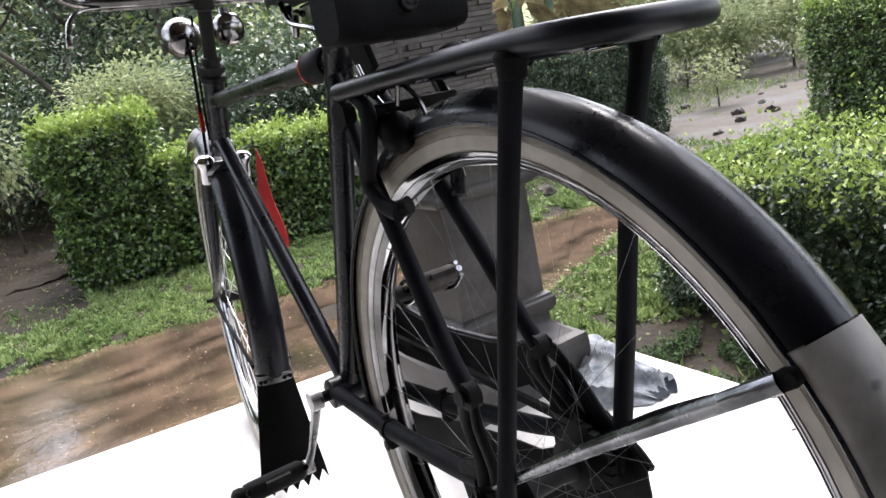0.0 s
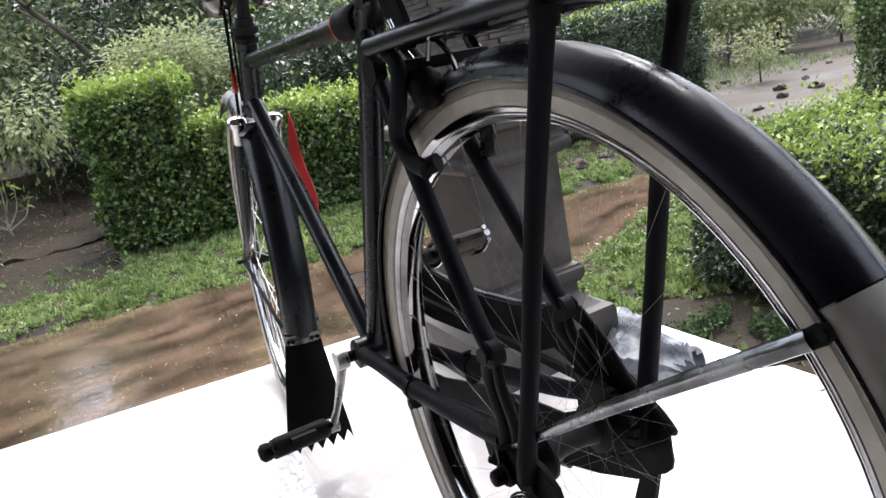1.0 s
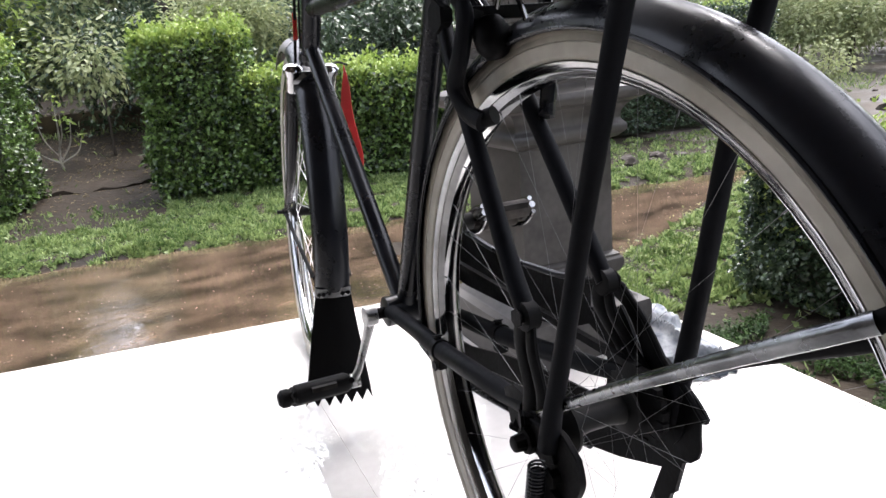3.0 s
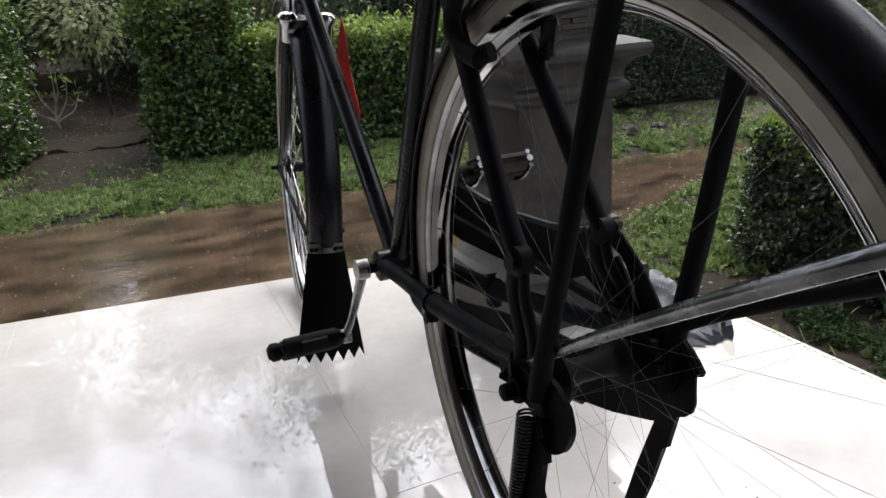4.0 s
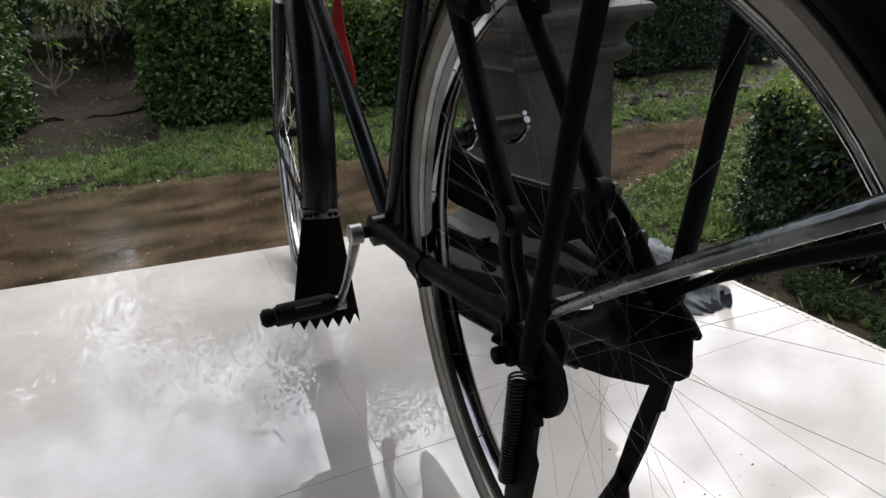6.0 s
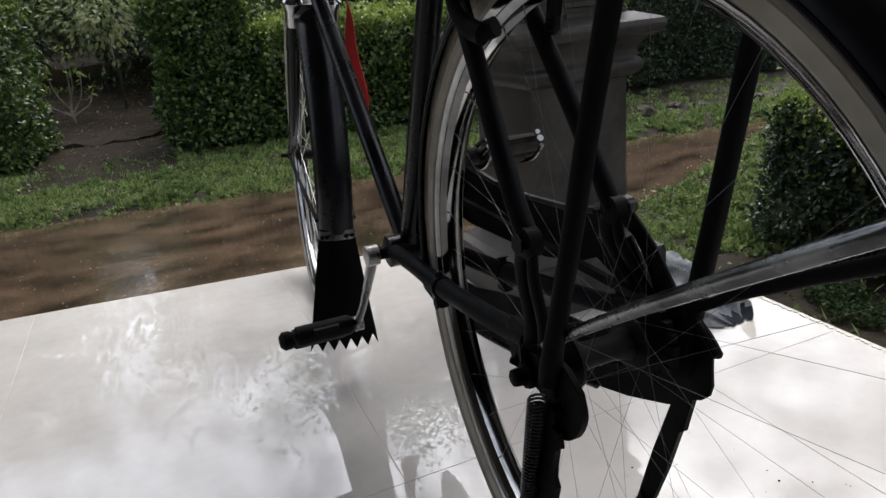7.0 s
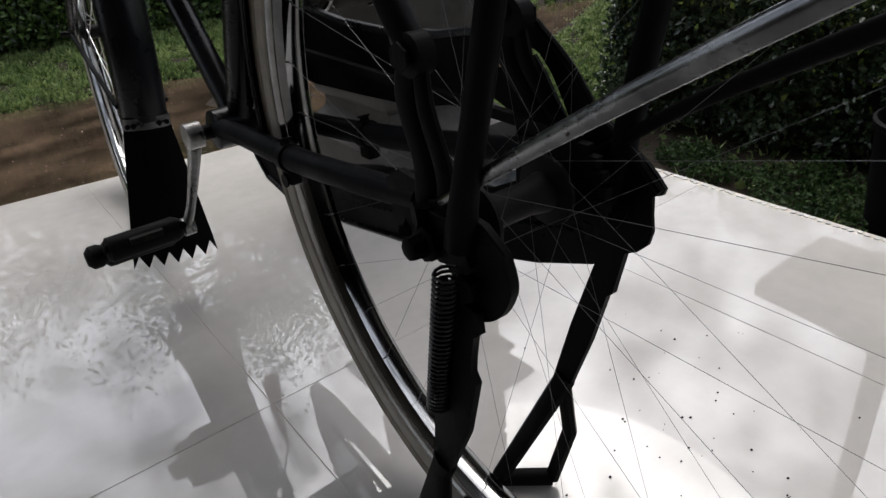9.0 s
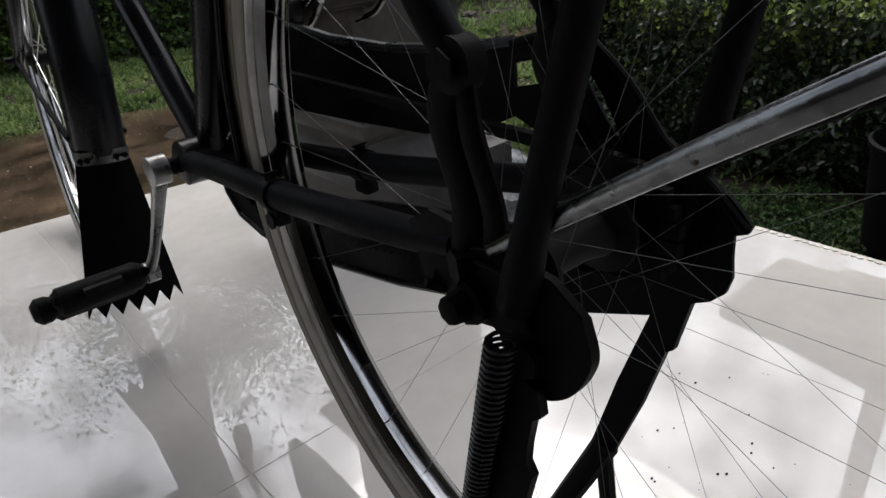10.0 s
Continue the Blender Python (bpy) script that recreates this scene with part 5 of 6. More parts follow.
# grass strips
def grass(name, label, n, region, bounds, height, wid=0.0028):
    """Blades in tufts of uneven height, some of them broad-leaved."""
    out, tall = [], []
    while len(out) < n:
        x, y = random.uniform(bounds[0], bounds[1]), random.uniform(bounds[2], bounds[3])
        k = region(x, y)
        tuft = wob(x, y, 9.0, 11) + 0.7 * wob(x, y, 23.0, 13)
        if k > 0 and random.random() < k * min(1.0, max(0.10, 0.55 + 1.6 * tuft)):
            out.append((x, y, ground_z(x, y) - 0.004))
            tall.append(max(0.45, 1.0 + 1.5 * tuft))
    P = np.array(out)
    tall = np.array(tall)
    D = np.stack([rng.normal(0, 0.75, n), rng.normal(0, 0.75, n), np.ones(n)], 1)
    L = height * tall * rng.uniform(0.5, 1.5, n)
    broad = np.where(rng.random(n) < 0.22, 2.4, 1.0)
    ob = leaf_object(name, P, D, unit(n), L, wid * broad * rng.uniform(0.7, 1.5, n), GRASS, fold=0.1)
    return tagged(ob, label, "grass", kind="stuff")


def patchy(x, y, s=2.2):
    return max(0.28, min(1.0, 0.75 + 1.1 * wob(x, y, s, 5) + 0.9 * wob(x, y, s * 4, 8)))


grass("grass", "short wet grass verge between drive and hedges", 150000, lambda x, y: patchy(x, y) * max(0.0, min(1.0, (y - drive_far(x) + 0.13 + 0.03 * wob(x, y, 9, 4)) / 0.05)) * (y < 4.6 - 0.22 * x) * (0.03 if -1.12 < x < -0.22 and y > 3.98 + 0.12 * wob(x, y, 4, 9) else 1.0) * (0.12 if x > 1.9 and y > drive_far(x) + 0.28 + 0.1 * wob(x, y, 3, 2) else 1.0), (-2.6, 4.2, 2.3, 5.2), 0.021, 0.0040)
grass("grass", "rough wet grass patch between porch and drive", 90000, lambda x, y: patchy(x, y, 3) * max(0.0, min(1.0, (drive_near(x) + 0.04 - y) / 0.16)) * (0.02 if y < 1.03 + 0.10 * wob(x, y, 4, 1) else 1.0) * (0.2 if x > 1.5 and y < 1.1 else 1), (0.835, 3.4, -0.6, 2.75), 0.020, 0.0042)
grass("grass", "sparse weeds in the garden soil", 14000, lambda x, y: patchy(x, y) * 0.6 * (1 if y > 4.4 else 0) * (0.04 if -1.5 < x < 0.3 and y < 7.4 else 1.0), (-3.5, 8.0, 4.3, 9.5), 0.05, 0.004)
# broad-leaved weeds along the near bank
n = 2600
px, py = rng.uniform(0.88, 2.6, n), rng.uniform(0.95, 2.3, n)
ok = np.array([y < drive_near(x) + 0.16 * wob(x, y, 7, 2) + 0.06 and (y > drive_near(x) - 0.25 or k % 4 == 0) for k, (x, y) in enumerate(zip(px, py))])
P = np.stack([px, py, [ground_z(x, y) + random.uniform(0.005, 0.05) for x, y in zip(px, py)]], 1)[ok]
leaf_object("weeds", P, unit(len(P)) + np.array([0, 0, 0.3]), unit(len(P)) * 0.4 + np.array([0, 0, 1.0]), rng.uniform(0.009, 0.018, len(P)), rng.uniform(0.0035, 0.007, len(P)), LEAF_LIGHT)
tagged(bpy.data.objects["weeds"], "pale broad-leaved weeds at the water's edge", "weeds", kind="stuff")


n = 60000
px, py = rng.uniform(0.835, 1.45, n), rng.uniform(-1.3, 0.90, n)
ok = np.array([wob(x, y, 4, 3) > -0.30 + 1.1 * max(0.0, x - 1.06 - 0.2 * max(0.0, y)) + (0.34 if y > 0.42 else 0.0) for x, y in zip(px, py)])
P = np.stack([px, py, [ground_z(x, y) + random.uniform(0.0, 0.035) for x, y in zip(px, py)]], 1)[ok]
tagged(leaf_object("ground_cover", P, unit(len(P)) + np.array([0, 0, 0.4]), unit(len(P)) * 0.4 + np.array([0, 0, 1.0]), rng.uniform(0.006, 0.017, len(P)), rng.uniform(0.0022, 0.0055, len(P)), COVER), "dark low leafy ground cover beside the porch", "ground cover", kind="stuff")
# leaf litter floating on the drive
n = 1500
px = rng.uniform(-3.0, 2.6, n)
py = np.array([random.uniform(edge_y(x) + 0.05 if x < 0.83 else drive_near(x), drive_far(x)) for x in px])
P = np.stack([px, py, np.full(n, GROUND - 0.027)], 1)
D = np.stack([rng.normal(size=n), rng.normal(size=n), np.zeros(n)], 1)
tagged(leaf_object("leaf_litter", P, D, np.tile([0.05, 0.05, 1.0], (n, 1)), rng.uniform(0.003, 0.014, n), rng.uniform(0.0012, 0.0038, n), LITTER), "small dead leaves floating on the muddy water", "leaf litter", kind="stuff")


# ---- trees and shrubs ----
def tree(label, x, y, h, crown, n, leaf, mat, trunk=0.07, lean=(0, 0), low=0.45, limbs=7, seed=0, bare=False, group="garden trees", droop=0.0, cat="tree"):
    r = random.Random(seed)
    z0 = ground_z(x, y)
    ob = thing(cat, label, cat, group, at=(x, y, z0))
    tip = Vector((x + lean[0], y + lean[1], z0 + h * 0.8))
    mid = Vector((x + lean[0] * 0.35 + r.uniform(-.1, .1) * h * 0.2, y + lean[1] * 0.35, z0 + h * 0.4))
    b = Vector((x, y, z0 - 0.03))
    part("trunk", tube(B(), [b, b + Vector((0, 0, 0.12 * h)), mid, tip], [trunk * 1.25, trunk, trunk * 0.75, trunk * 0.25], 10), BARK, ob)
    tips = [tip]
    for k in range(limbs):
        f = r.uniform(low, 0.95)
        s = b.lerp(mid, f / 0.5) if f < 0.5 else mid.lerp(tip, (f - 0.5) / 0.5)
        a = r.uniform(0, 6.283)
        e = s + Vector((math.cos(a), math.sin(a), r.uniform(0.15, 0.8))) * crown * r.uniform(0.55, 1.0)
        m = s.lerp(e, 0.5) + Vector((0, 0, r.uniform(-0.08, 0.12))) * crown
        part("limb", tube(B(), [s, m, e], [trunk * 0.42, trunk * 0.3, trunk * 0.08], 7), BARK, ob)
        tips += [e, m.lerp(e, 0.5)]
    if not bare:
        cl = np.array([tips[r.randrange(len(tips))] for _ in range(n // 55 + 1)])
        cl = cl + rng.normal(0, crown * 0.27, cl.shape)
        k = rng.integers(0, len(cl), n)
        P = cl[k] + rng.normal(0, leaf * 2.4, (n, 3)) * np.array([1, 1, 0.75])
        P[:, 2] = np.maximum(P[:, 2], z0 + 0.05)
        out = (P - cl[k]) / (leaf * 3)
        D = out + unit(n) * 0.6 + np.array([0, 0, -droop])
        leaf_object("crown", P, D, unit(n) * 0.6 + np.array([0, 0, 1.0]), leaf * rng.uniform(0.6, 1.3, n), leaf * rng.uniform(0.18, 0.32, n), mat, ob)
    return ob


def shrub(label, x, y, w, h, n, leaf, mat, seed=0, group="garden shrubs", droop=0.15):
    return tree(label, x, y, h, w, n, leaf, mat, trunk=(0.006 if w < 0.3 else 0.018) + 0.012 * h * min(1, w), low=0.12, limbs=9, seed=seed, group=group, droop=droop, cat="shrub")


# middle distance behind the hedges
shrub("leafy pale grey-green shrub behind the hedge", 0.62, 6.0, 0.36, 1.35, 9500, 0.052, LEAF_LIGHT, 2)
shrub("pale bushy garden shrub growing behind the hedge", 1.6, 6.9, 0.5, 1.3, 7000, 0.07, LEAF_MID, 3)
shrub("dense dark green shrub growing behind the hedge", 2.2, 6.3, 0.8, 1.2, 9000, 0.07, LEAF_DARK, 4)
sapling = thing("sapling", "pale forked sapling with few yellowish leaves in bare soil", "sapling", "garden shrubs", at=(-0.90, 6.1, ground_z(-0.90, 6.1)))
rnd = random.Random(3)
fork = Vector((-0.90, 6.1, ground_z(-0.90, 6.1) - 0.02))
part("trunk", tube(B(), [fork, fork + Vector((-0.015, 0, 0.09)), fork + Vector((0.0, 0, 0.20))], [0.011, 0.010, 0.009], 8), PALEBARK, sapling)
ends = []
for dx, dz, up in ((-0.20, 0.14, 0.06), (-0.13, 0.30, 0.10), (0.03, 0.44, 0.16), (0.12, 0.24, 0.09), (0.18, 0.10, 0.07), (0.06, 0.30, 0.19)):
    a = fork + Vector((0, 0, up))
    e = fork + Vector((dx, rnd.uniform(-.08, .08), 0.16 + dz))
    part("limb", tube(B(), [a, a.lerp(e, 0.5) + Vector((dx * 0.22, 0, -0.02)), e], [0.0075, 0.006, 0.003], 7), PALEBARK, sapling)
    ends += [e] * 6 + [a.lerp(e, 0.75)] * 3
P = np.array(ends) + rng.normal(0, 0.035, (len(ends), 3))
leaf_object("leaves", P, unit(len(P)) + np.array([0, 0, -0.5]), unit(len(P)) + np.array([0, 0, 1.0]), rng.uniform(0.03, 0.07, len(P)), rng.uniform(0.009, 0.017, len(P)), LEAF_YOUNG, sapling)
tree("broad-leaved sapling with drooping leaves behind the hedge", -0.50, 6.4, 1.05, 0.26, 520, 0.07, LEAF_LIGHT, trunk=0.012, low=0.72, limbs=6, seed=6, group="garden shrubs", droop=0.6, cat="sapling")
shrub("dark green leafy shrub in the garden bed", -2.4, 6.9, 0.6, 1.6, 6000, 0.08, LEAF_DARK, 7)
shrub("bright broad-leaved shrub among darker garden trees", -1.75, 8.6, 0.42, 2.2, 1500, 0.12, LEAF_YOUNG, 11, droop=0.5)
shrub("pale broad-leaved shrub under the leaning tree", -0.65, 8.6, 0.4, 1.7, 1500, 0.11, LEAF_LIGHT, 12, droop=0.5)
shrub("yellow-green tall shrub at the garden's side", -3.0, 8.4, 0.7, 3.0, 6000, 0.09, LEAF_MID, 13, droop=0.4)
shrub("tall yellow-green shrub beside the garden trees", 3.4, 7.2, 0.9, 2.0, 7000, 0.09, LEAF_LIGHT, 8)
shrub("tangled mid-green shrub beneath the garden trees", 2.9, 8.4, 1.0, 2.2, 8000, 0.09, LEAF_MID, 9)
for i, (x, y, w, h, lf, mat) in enumerate(((-2.1, 9.2, 0.45, 1.7, 0.13, LEAF_YOUNG), (0.15, 9.0, 0.40, 1.4, 0.11, LEAF_LIGHT), (2.45, 8.9, 0.5, 2.3, 0.14, LEAF_YOUNG), (1.2, 8.6, 0.35, 1.9, 0.11, LEAF_LIGHT), (-3.0, 7.3, 0.5, 1.5, 0.12, LEAF_LIGHT), (3.3, 8.0, 0.5, 1.9, 0.12, LEAF_YOUNG))):
    shrub("bright yellow-green broad-leaved shrub under the trees", x, y, w, h, 900, lf, mat, 300 + i, droop=0.4)
for i, (x, y, w, h, lf, n, mat) in enumerate(((-1.75, 7.5, 0.6, 0.95, 0.06, 6000, LEAF_DARK), (-0.10, 7.4, 0.5, 0.85, 0.06, 5000, LEAF_DARK), (0.45, 8.2, 0.7, 1.3, 0.07, 6000, LEAF_DARK), (-2.7, 9.6, 0.6, 2.7, 0.13, 2600, LEAF_YOUNG))):
    shrub("dark small-leaved undergrowth behind the clipped hedges" if mat is LEAF_DARK else "tall bright green shrub at the garden's edge", x, y, w, h, n, lf, mat, 320 + i)
shrub("thick mass of green undergrowth below trees", -3.4, 7.6, 1.2, 2.0, 8000, 0.09, LEAF_MID, 10)
for i, (x, y, h, c, n, lf, mat) in enumerate(((-3.2, 10.0, 4.6, 1.5, 12000, 0.085, LEAF_MID), (-1.5, 9.4, 1.5, 0.6, 3500, 0.085, LEAF_MID), (0.5, 10.2, 4.6, 1.4, 10000, 0.085, LEAF_DARK), (2.0, 9.8, 4.2, 1.2, 10000, 0.08, LEAF_MID),
                                              (3.6, 11.0, 4.6, 1.5, 9000, 0.09, LEAF_LIGHT), (-5.5, 11.5, 5.0, 1.8, 10000, 0.10, LEAF_LIGHT), (-4.4, 14.5, 5.5, 2.0, 6000, 0.12, LEAF_MID), (1.2, 14.5, 6.5, 2.2, 11000, 0.12, LEAF_LIGHT),
                                              (5.2, 15.0, 6.5, 2.2, 10000, 0.12, LEAF_MID), (8.6, 19.0, 7.0, 2.6, 9000, 0.16, LEAF_DARK), (-7.0, 16.0, 7.5, 2.8, 10000, 0.14, LEAF_MID), (14.0, 30.0, 6.0, 3.0, 7000, 0.2, LEAF_LIGHT),
                                              (30.0, 34.0, 7.0, 3.2, 7000, 0.24, LEAF_MID), (26.0, 22.0, 3.4, 2.0, 5000, 0.18, LEAF_LIGHT))):
    tree("leafy garden tree with a slim grey trunk" if h < 5.2 else "tall leafy tree at the back of the garden", x, y, h, c, n, lf, mat, trunk=0.05 + 0.012 * h, seed=20 + i, low=0.3, limbs=9)
for i, (x, y, h, c, n, mat) in enumerate(((3.0, 12.0, 8.6, 2.2, 2600, LEAF_MID), (-4.2, 12.5, 4.9, 1.7, 2000, LEAF_DARK), (-2.4, 10.6, 3.3, 1.1, 1700, LEAF_MID), (4.9, 13.0, 8.5, 2.2, 2600, LEAF_LIGHT), (-8.5, 11.5, 9.5, 3.0, 4200, LEAF_MID))):
    tree("tall garden tree with a spreading open crown", x, y, h, c, n * 4, 0.10, mat, trunk=0.12, seed=140 + i, low=0.55, limbs=10)
# leaning bare limb and trunk over the hedge
tree("leaning tree with bare crooked limbs", 0.75, 7.6, 3.0, 1.2, 900, 0.08, LEAF_DARK, trunk=0.045, lean=(-1.5, 0.2), low=0.35, limbs=7, seed=41)
for i, (x, y, h) in enumerate(((1.5, 8.2, 3.6), (1.9, 8.9, 3.8), (2.6, 8.4, 3.4), (-0.3, 8.6, 3.4), (3.1, 9.6, 3.8))):
    tree("thin bare stem among the shrubs", x, y, h, 0.5, 300, 0.08, LEAF_MID, trunk=0.032, low=0.5, limbs=4, seed=160 + i)
for i, (x, y, w, h, mat) in enumerate(((6.9, 7.5, 0.30, 0.95, LEAF_LIGHT), (7.5, 6.9, 0.32, 1.0, LEAF_LIGHT), (8.0, 6.4, 0.28, 0.85, LEAF_LIGHT), (8.6, 6.0, 0.30, 0.9, LEAF_LIGHT), (9.3, 5.6, 0.30, 0.85, LEAF_LIGHT),
                                          (8.4, 9.2, 0.6, 1.4, LEAF_LIGHT), (9.6, 8.4, 0.6, 1.3, LEAF_LIGHT), (10.7, 7.6, 0.6, 1.3, LEAF_LIGHT), (11.6, 6.8, 0.6, 1.2, LEAF_LIGHT), (12.6, 9.6, 0.8, 1.5, LEAF_MID))):
    if w < 0.5:
        tree("small mango tree with a slim stem beside the plot", x, y, h + 0.15, w, 1900, 0.080, mat, trunk=0.018, low=0.55, limbs=8, seed=180 + i, group="plot bushes", droop=0.3)
    else:
        shrub("bushy mango shrub beyond the muddy plot", x, y, w, h, 4200, 0.11, mat, 180 + i, group="plot bushes")
tree("tall tree with a straight bare trunk beyond the plot", 11.9, 7.0, 7.0, 1.6, 2600, 0.12, LEAF_MID, trunk=0.06, low=0.7, limbs=7, seed=230)
# tall tree and flat-roofed shelter at the side, seen mirrored in the wet tiles
tree("tall dark tree beside a flat-roofed shelter", 9.6, 1.9, 5.0, 1.1, 2600, 0.12, LEAF_DARK, trunk=0.10, low=0.6, limbs=9, seed=330)
shelter = thing("shelter", "grey flat-roofed concrete shelter with a stepped edge", "shelter", at=(6.6, -1.6, ground_z(6.6, -1.6)))
bm = B()
plate(bm, [(2.93, 3.66), (2.25, 3.66), (2.25, 3.56), (-4.0, 3.56), (-4.0, 4.02), (1.4, 4.02), (2.2, 3.90), (2.93, 3.84)], 6.0, 7.4)
part("roof", bm, CONCRETE, shelter, smooth=False)
for x, y in ((6.2, -1.6), (7.2, -1.6), (6.2, -3.6), (7.2, -3.6)):
    bm = B()
    box(bm, (x - 0.06, y - 0.06, ground_z(x, y) - 0.05), (x + 0.06, y + 0.06, 3.57), 0.006)
    part("post", bm, CONCRETE, shelter, smooth=False)
# tree line beyond the meadow
n = 20000
px = rng.uniform(18, 80, n)
py = 26 + 0.05 * px + rng.uniform(0, 6, n)
pz = np.array([ground_z(x, y) for x, y in zip(px, py)]) + rng.beta(1.3, 1.6, n) * (4.2 + 1.6 * np.sin(px * 0.3) + 0.8 * np.sin(px * 0.9))
P = np.stack([px, py, pz], 1)
tagged(leaf_object("far_trees", P, unit(n), unit(n) * 0.6 + np.array([0, 0, 1.0]), rng.uniform(0.35, 0.75, n), rng.uniform(0.12, 0.26, n), LEAF_MID), "distant line of trees beyond the meadow", "tree line", kind="stuff")
# far wood closing the view
n = 52000
px, pz = rng.uniform(-30, 9, n), rng.beta(1.0, 1.5, n) * 10.0
py = 19 + rng.uniform(0, 5, n) + 0.8 * np.sin(px * 0.9)
P = np.stack([px, py, pz + 0.6], 1) + rng.normal(0, 0.4, (n, 3))
P = P[pz < np.where((px > -2.8) & (px < -1.5), 2.6, 5.2) + 0.6 * np.sin(px * 0.55) + 0.5 * np.sin(px * 1.7 + 1) + rng.normal(0, 0.7, n)]
n = len(P)
tagged(leaf_object("far_wood", P, unit(n), unit(n) * 0.6 + np.array([0, 0, 1.0]), rng.uniform(0.4, 0.8, n), rng.uniform(0.14, 0.26, n), LEAF_LIGHT), "dense green wood at the far end of the garden", "wood", kind="stuff")


def banana(label, x, y, h, seed):
    r = random.Random(seed)
    z0 = ground_z(x, y)
    ob = thing("banana_plant", label, "banana plant", "banana plants", at=(x, y, z0))
    part("stem", tube(B(), [(x, y, z0 - 0.02), (x + 0.03, y, z0 + h * 0.3), (x + 0.05, y, z0 + h * 0.6)], [0.11, 0.085, 0.06], 12), LEAF_MID, ob)
    for k in range(9):
        a = k * 2.4 + r.uniform(-.4, .4)
        dry = k in (0, 6)
        ln, wd = h * r.uniform(0.70, 1.0), h * r.uniform(0.085, 0.115)
        rise, drp, spread = (0.45, 1.0, 0.5) if dry else (r.uniform(0.85, 1.35), r.uniform(0.10, 0.85), r.uniform(0.25, 1.05))
        bm = B()
        rows = []
        for i in range(19):
            f = i / 18
            out = ln * spread * (f - 0.12 * f * f)
            z = z0 + h * 0.55 + ln * (rise * f - drp * f * f * 1.2)
            c = Vector((x + math.cos(a) * out, y + math.sin(a) * out, z))
            s = Vector((-math.sin(a), math.cos(a), 0))
            w = wd * (min(1, max(0, (f - 0.2) * 6)) * (1 - max(0, f - 0.55) ** 2 * 4.4) + 0.05)
            tear = 1 - 0.25 * (i % 4 == 0) * r.random()
            rows.append([bm.verts.new(c + s * w * tear * q + Vector((0, 0, 0.32 * w * abs(q) - 0.25 * w * q * q * (2 if dry else 1)))) for q in (-1, -0.5, 0, 0.5, 1)])
        for p, q in zip(rows, rows[1:]):
            for i in range(4):
                bm.faces.new((p[i], p[i + 1], q[i + 1], q[i]))
        part("leaf", bm, BANANA_DRY if dry else BANANA, ob)
    return ob


for i, (x, y, h) in enumerate(((6.2, 7.8, 2.8), (7.1, 8.1, 3.2), (8.1, 8.2, 3.0), (7.7, 9.6, 3.6), (9.4, 9.2, 3.1), (-3.6, 9.0, 2.6))):
    banana("banana plant with broad pale green torn leaves", x, y, h, 60 + i)
# rows of saplings on the muddy plot
for i, (x, y, h) in enumerate(((5.9, 4.3, 0.52), (6.6, 5.6, 0.55), (8.2, 4.6, 0.6), (10.0, 5.0, 0.7))):
    tree("slim young mango sapling on the muddy plot", x, y, h, h * 0.20, 700, 0.045, LEAF_LIGHT, trunk=0.008 + 0.004 * h, low=0.5, limbs=7, seed=80 + i, group="mango saplings", droop=0.5, cat="sapling")
for i, (x, y, w, h) in enumerate(((14.5, 14.4, 1.2, 1.2), (6.0, 10.6, 0.9, 1.5))):
    shrub("pale green bush at the edge of the plot", x, y, w, h, 4200, 0.17, LEAF_MID, 100 + i)

# ridges and stones on the plot
rnd = random.Random(31)
for i in range(13):
    bm = B()
    bmesh.ops.create_icosphere(bm, subdivisions=2, radius=1)
    x, y, s = 5.3 + rnd.uniform(-.9, 2.0), 3.7 + rnd.uniform(-.7, 1.2), rnd.uniform(0.02, 0.055)
    for v in bm.verts:
        v.co *= 1 + 0.6 * noise.noise(v.co * 1.7 + Vector((i * 3, 0, 0))) + 0.2 * noise.noise(v.co * 4 + Vector((i * 3, 0, 0)))
        v.co = Vector((v.co.x * s * 1.4 + x, v.co.y * s + y, v.co.z * s * 0.8 + ground_z(x, y) + s * 0.25))
    tagged(part("rock", bm, ROCK), "wet dark rock lying in the mud", "rock", "rocks in the mud")
for i in range(16):
    bm = B()
    bmesh.ops.create_icosphere(bm, subdivisions=2, radius=1)
    x, s = 2.0 + 0.09 * i + rnd.uniform(-.06, .06), rnd.uniform(0.018, 0.045)
    y = drive_far(x) + 0.50 + rnd.uniform(-.14, .06)
    for v in bm.verts:
        v.co *= 1 + 0.65 * noise.noise(v.co * 1.6 + Vector((i * 5, 2, 0))) + 0.2 * noise.noise(v.co * 4 + Vector((i * 5, 2, 0)))
        v.co = Vector((v.co.x * s * 1.3 + x, v.co.y * s + y, v.co.z * s * 0.7 + ground_z(x, y) + s * 0.25))
    tagged(part("rock", bm, ROCK), "dark wet rock at the foot of a hedge", "rock", "rocks by the drive")
n = 2600
px, py = rng.uniform(-1.7, 0.6, n), 4.5 + 3.2 * rng.random(n) ** 0.7
P = np.stack([px, py, [ground_z(x, y) + 0.006 for x, y in zip(px, py)]], 1)
D = np.stack([rng.normal(size=n), rng.normal(size=n), rng.normal(0, 0.15, n)], 1)
tagged(leaf_object("leaf_litter", P, D, np.tile([0.05, 0.05, 1.0], (n, 1)), rng.uniform(0.008, 0.040, n), rng.uniform(0.003, 0.010, n), BANANA_DRY), "fallen leaves scattered over the dark soil", "leaf litter", kind="stuff")
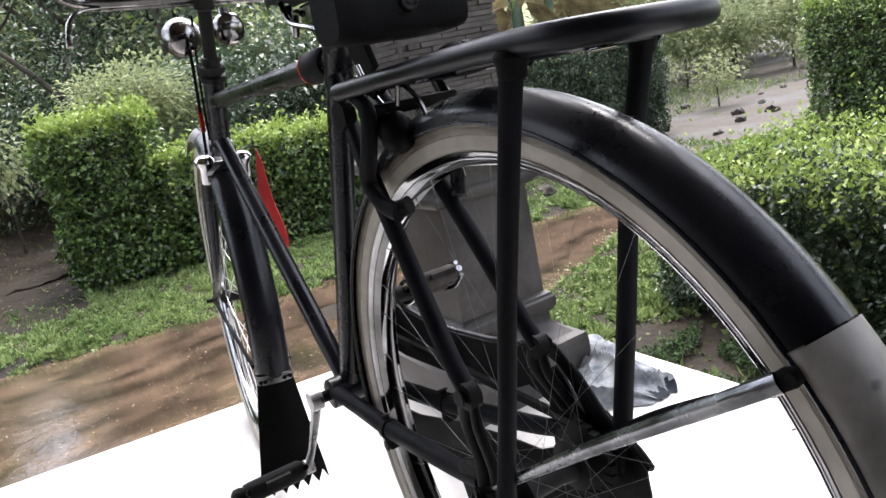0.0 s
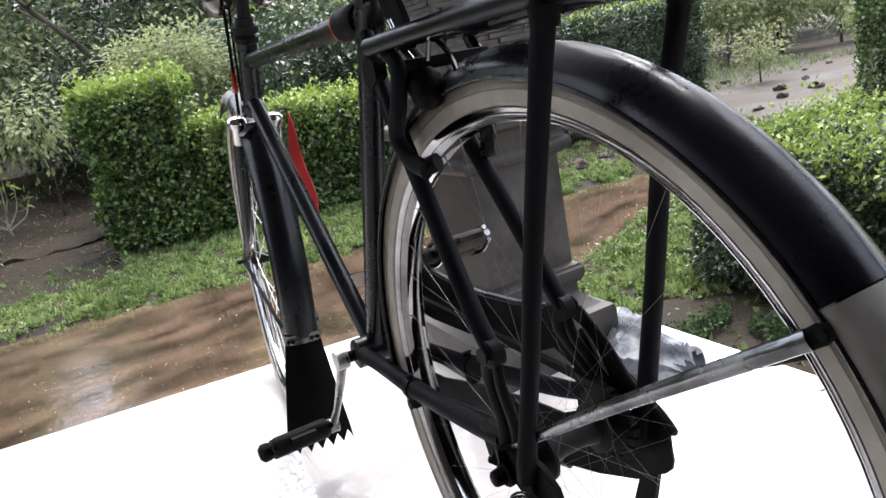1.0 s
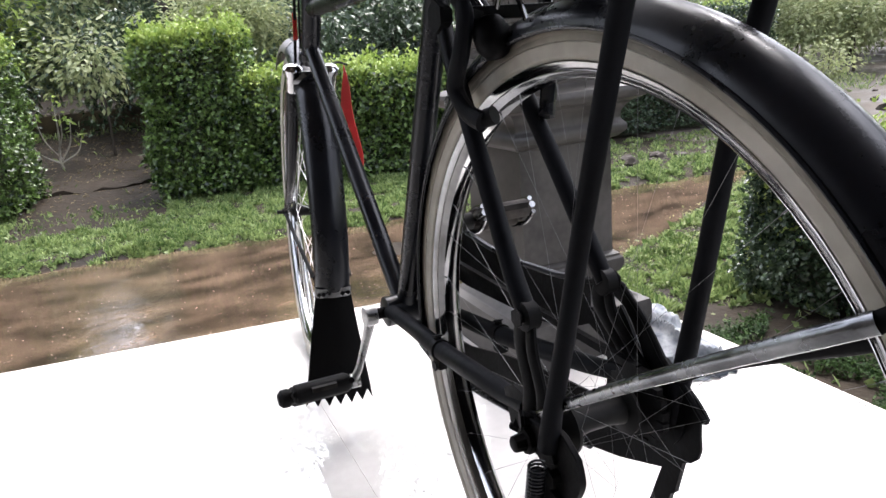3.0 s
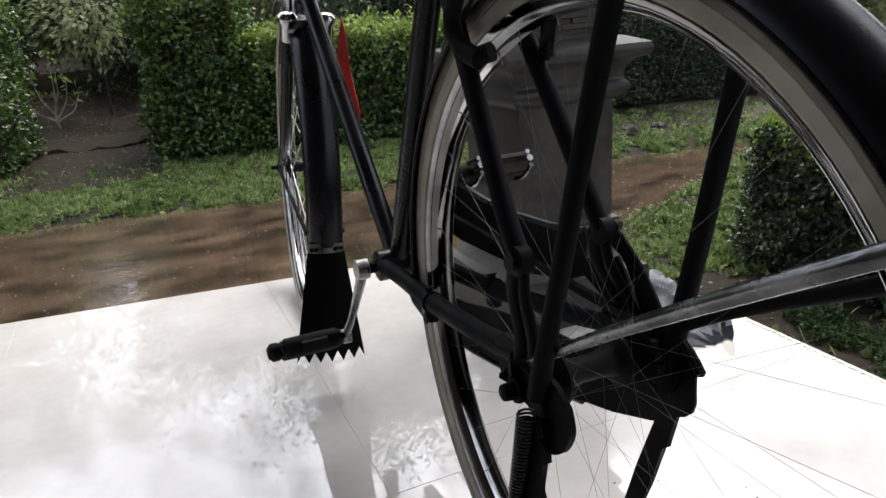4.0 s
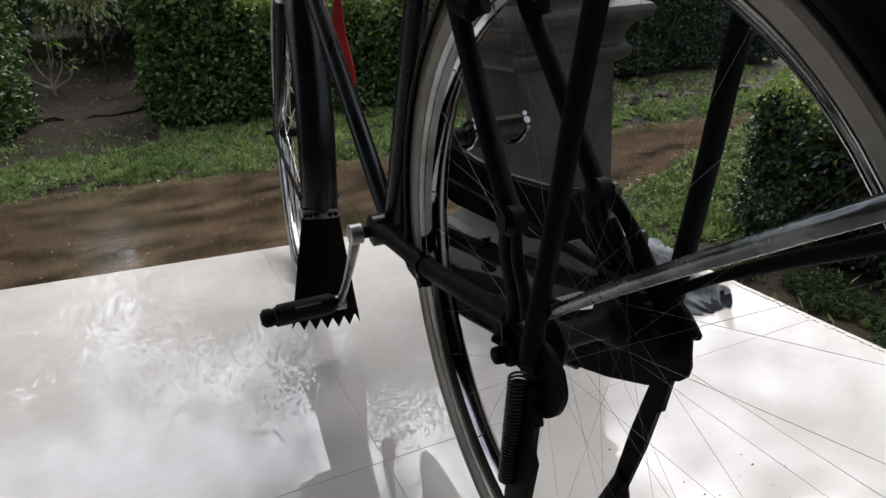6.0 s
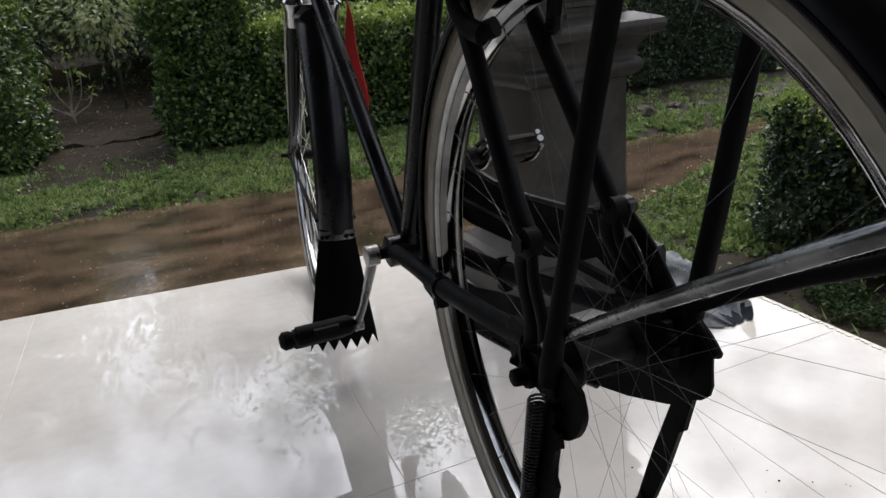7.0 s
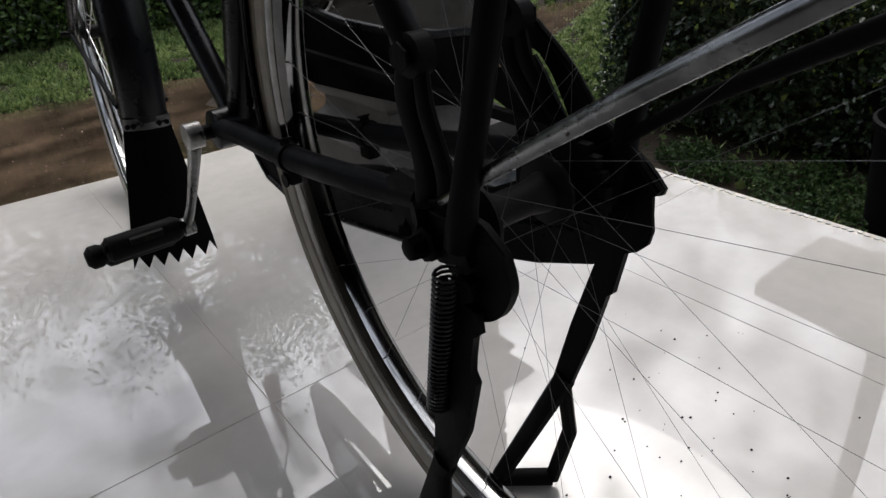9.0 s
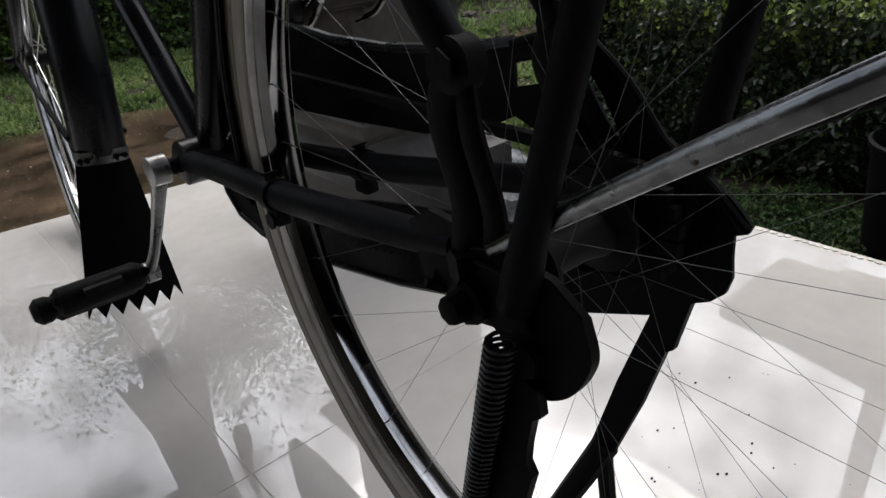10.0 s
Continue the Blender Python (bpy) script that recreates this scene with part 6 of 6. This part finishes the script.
# garden kerb, and behind the gap a low wall for brown litter and shade
bm = B()
box(bm, (-2.6, 5.20, -0.2), (0.6, 5.42, -0.085), 0.01)
bmesh.ops.subdivide_edges(bm, edges=[e for e in bm.edges if e.calc_length() > 1], cuts=60, use_grid_fill=True)
for v in bm.verts:
    v.co += Vector((0, 0.05, 0.035)) * noise.noise(v.co * 6) + Vector((0, 0.02, 0.02)) * noise.noise(v.co * 19)
tagged(part("garden_kerb", bm, SOIL), "low earth-covered kerb across the garden gap", "kerb", kind="structure")
bm = B()
box(bm, (-4.0, 7.75, -0.2), (1.2, 7.90, 0.34), 0.01)
tagged(part("garden_wall", bm, YELLOWWALL), "low ochre garden wall, colour darkened for shade", "wall", kind="structure")

# ---- small things ----
# crumpled rag at the pillar's foot, fold shadow coloured in at one end
bm = B()
rows = []
for i in range(73):
    row = []
    for k in range(57):
        u, v = i / 72, k / 56
        y = 0.495 + 0.50 * u
        x0 = float(np.interp(y, (0.49, 0.55, 0.61, 0.66, 0.70, 0.735, 1.0), (0.645, 0.565, 0.505, 0.490, 0.530, 0.688, 0.694)))
        x1 = float(np.interp(y, (0.49, 0.53, 0.60, 0.70, 0.80, 0.90, 1.0), (0.700, 0.742, 0.768, 0.783, 0.786, 0.778, 0.750)))
        x = x0 + (x1 - x0) * v + 0.012 * wob(u * 7, v * 2, 1.5, 4)
        y += 0.018 * wob(v * 4, u * 3, 1.4, 2)
        edge = math.sin(min(1, min(u, 1 - u, v * 0.7, 1 - v) * 6) * 1.57)
        fold = 1 - abs(math.sin(x * 24 + y * 13 + 2.6 * wob(x * 6, y * 6, 1.3, 6)))
        crease = 1 - abs(math.sin(y * 40 - x * 22 + 2.2 * wob(x * 9, y * 9, 1.2, 9)))
        z = 0.003 + edge * (0.010 + 0.030 * fold ** 2 + 0.013 * crease ** 3 + 0.030 * math.exp(-((x - 0.66) / 0.06) ** 2 - ((y - 0.66) / 0.06) ** 2))
        row.append(bm.verts.new((x, y, z)))
    rows.append(row)
for i, (a, b) in enumerate(zip(rows, rows[1:])):
    for k in range(56):
        f = bm.faces.new((a[k], a[k + 1], b[k + 1], b[k]))
        f.material_index = int(i < 4 + 5 * wob(k * 0.2, i * 0.1, 1, 2) and k > 22)
bmesh.ops.solidify(bm, geom=bm.faces[:], thickness=0.003)
rag = tagged(part("rag", bm, CLOTH), "crumpled grey-blue cloth rag on the tiles, fold shade coloured in at one end", "rag")
rag.data.materials.append(CLOTH_SHADE)
# black pot beyond the porch edge; its slender stem is added for the floor reflection
bm = B()
lathe(bm, [(0, 0.080), (0.004, 0.085), (0.225, 0.100), (0.230, 0.107), (0.240, 0.107), (0.243, 0.101), (0.225, 0.095), (0.03, 0.079)], (1.125, 0.115, ground_z(1.125, 0.115) - 0.005), (0, 0, 1), 28)
pot = tagged(part("plant_pot", bm, BUCKET), "black plastic pot standing on the soil, with an added slender stem", "plant pot")
bm = B()
pz = ground_z(1.125, 0.115)
lathe(bm, [(0, 0.086), (0.004, 0.094), (0.010, 0.0)], (1.125, 0.115, pz + 0.19), (0, 0, 1), 24)
part("potting_soil", bm, SOIL, pot)
part("stem", tube(B(), [(1.125, 0.115, pz + 0.1), (1.121, 0.112, 0.5), (1.128, 0.118, 1.2), (1.122, 0.110, 2.3)], [0.027, 0.024, 0.022, 0.018], 12), BARK, pot)
# puddles on the plot
sheet_water = sheet("water", [float(v) for v in np.arange(4.8, 10.0, 0.1)], [float(v) for v in np.arange(3.0, 6.6, 0.1)], lambda x, y: GROUND - 0.013, MUDWATER)
tagged(sheet_water, "shallow rain puddles on the muddy plot", "puddle", kind="structure")
# grit dropped on the tiles
bm = B()
rnd = random.Random(77)
for i in range(70):
    x, y, s = rnd.gauss(0.22, 0.09), rnd.gauss(0.02, 0.11), rnd.uniform(0.0005, 0.0016)
    if x < 0.08:
        continue
    bmesh.ops.create_icosphere(bm, subdivisions=1, radius=s, matrix=Matrix.Translation((x, y, s * 0.5)) @ Matrix.Diagonal((1.3, 1, 0.6, 1)))
tagged(part("grit", bm, BLACK_DULL), "dark specks of grit scattered on the tiles", "grit", kind="stuff")
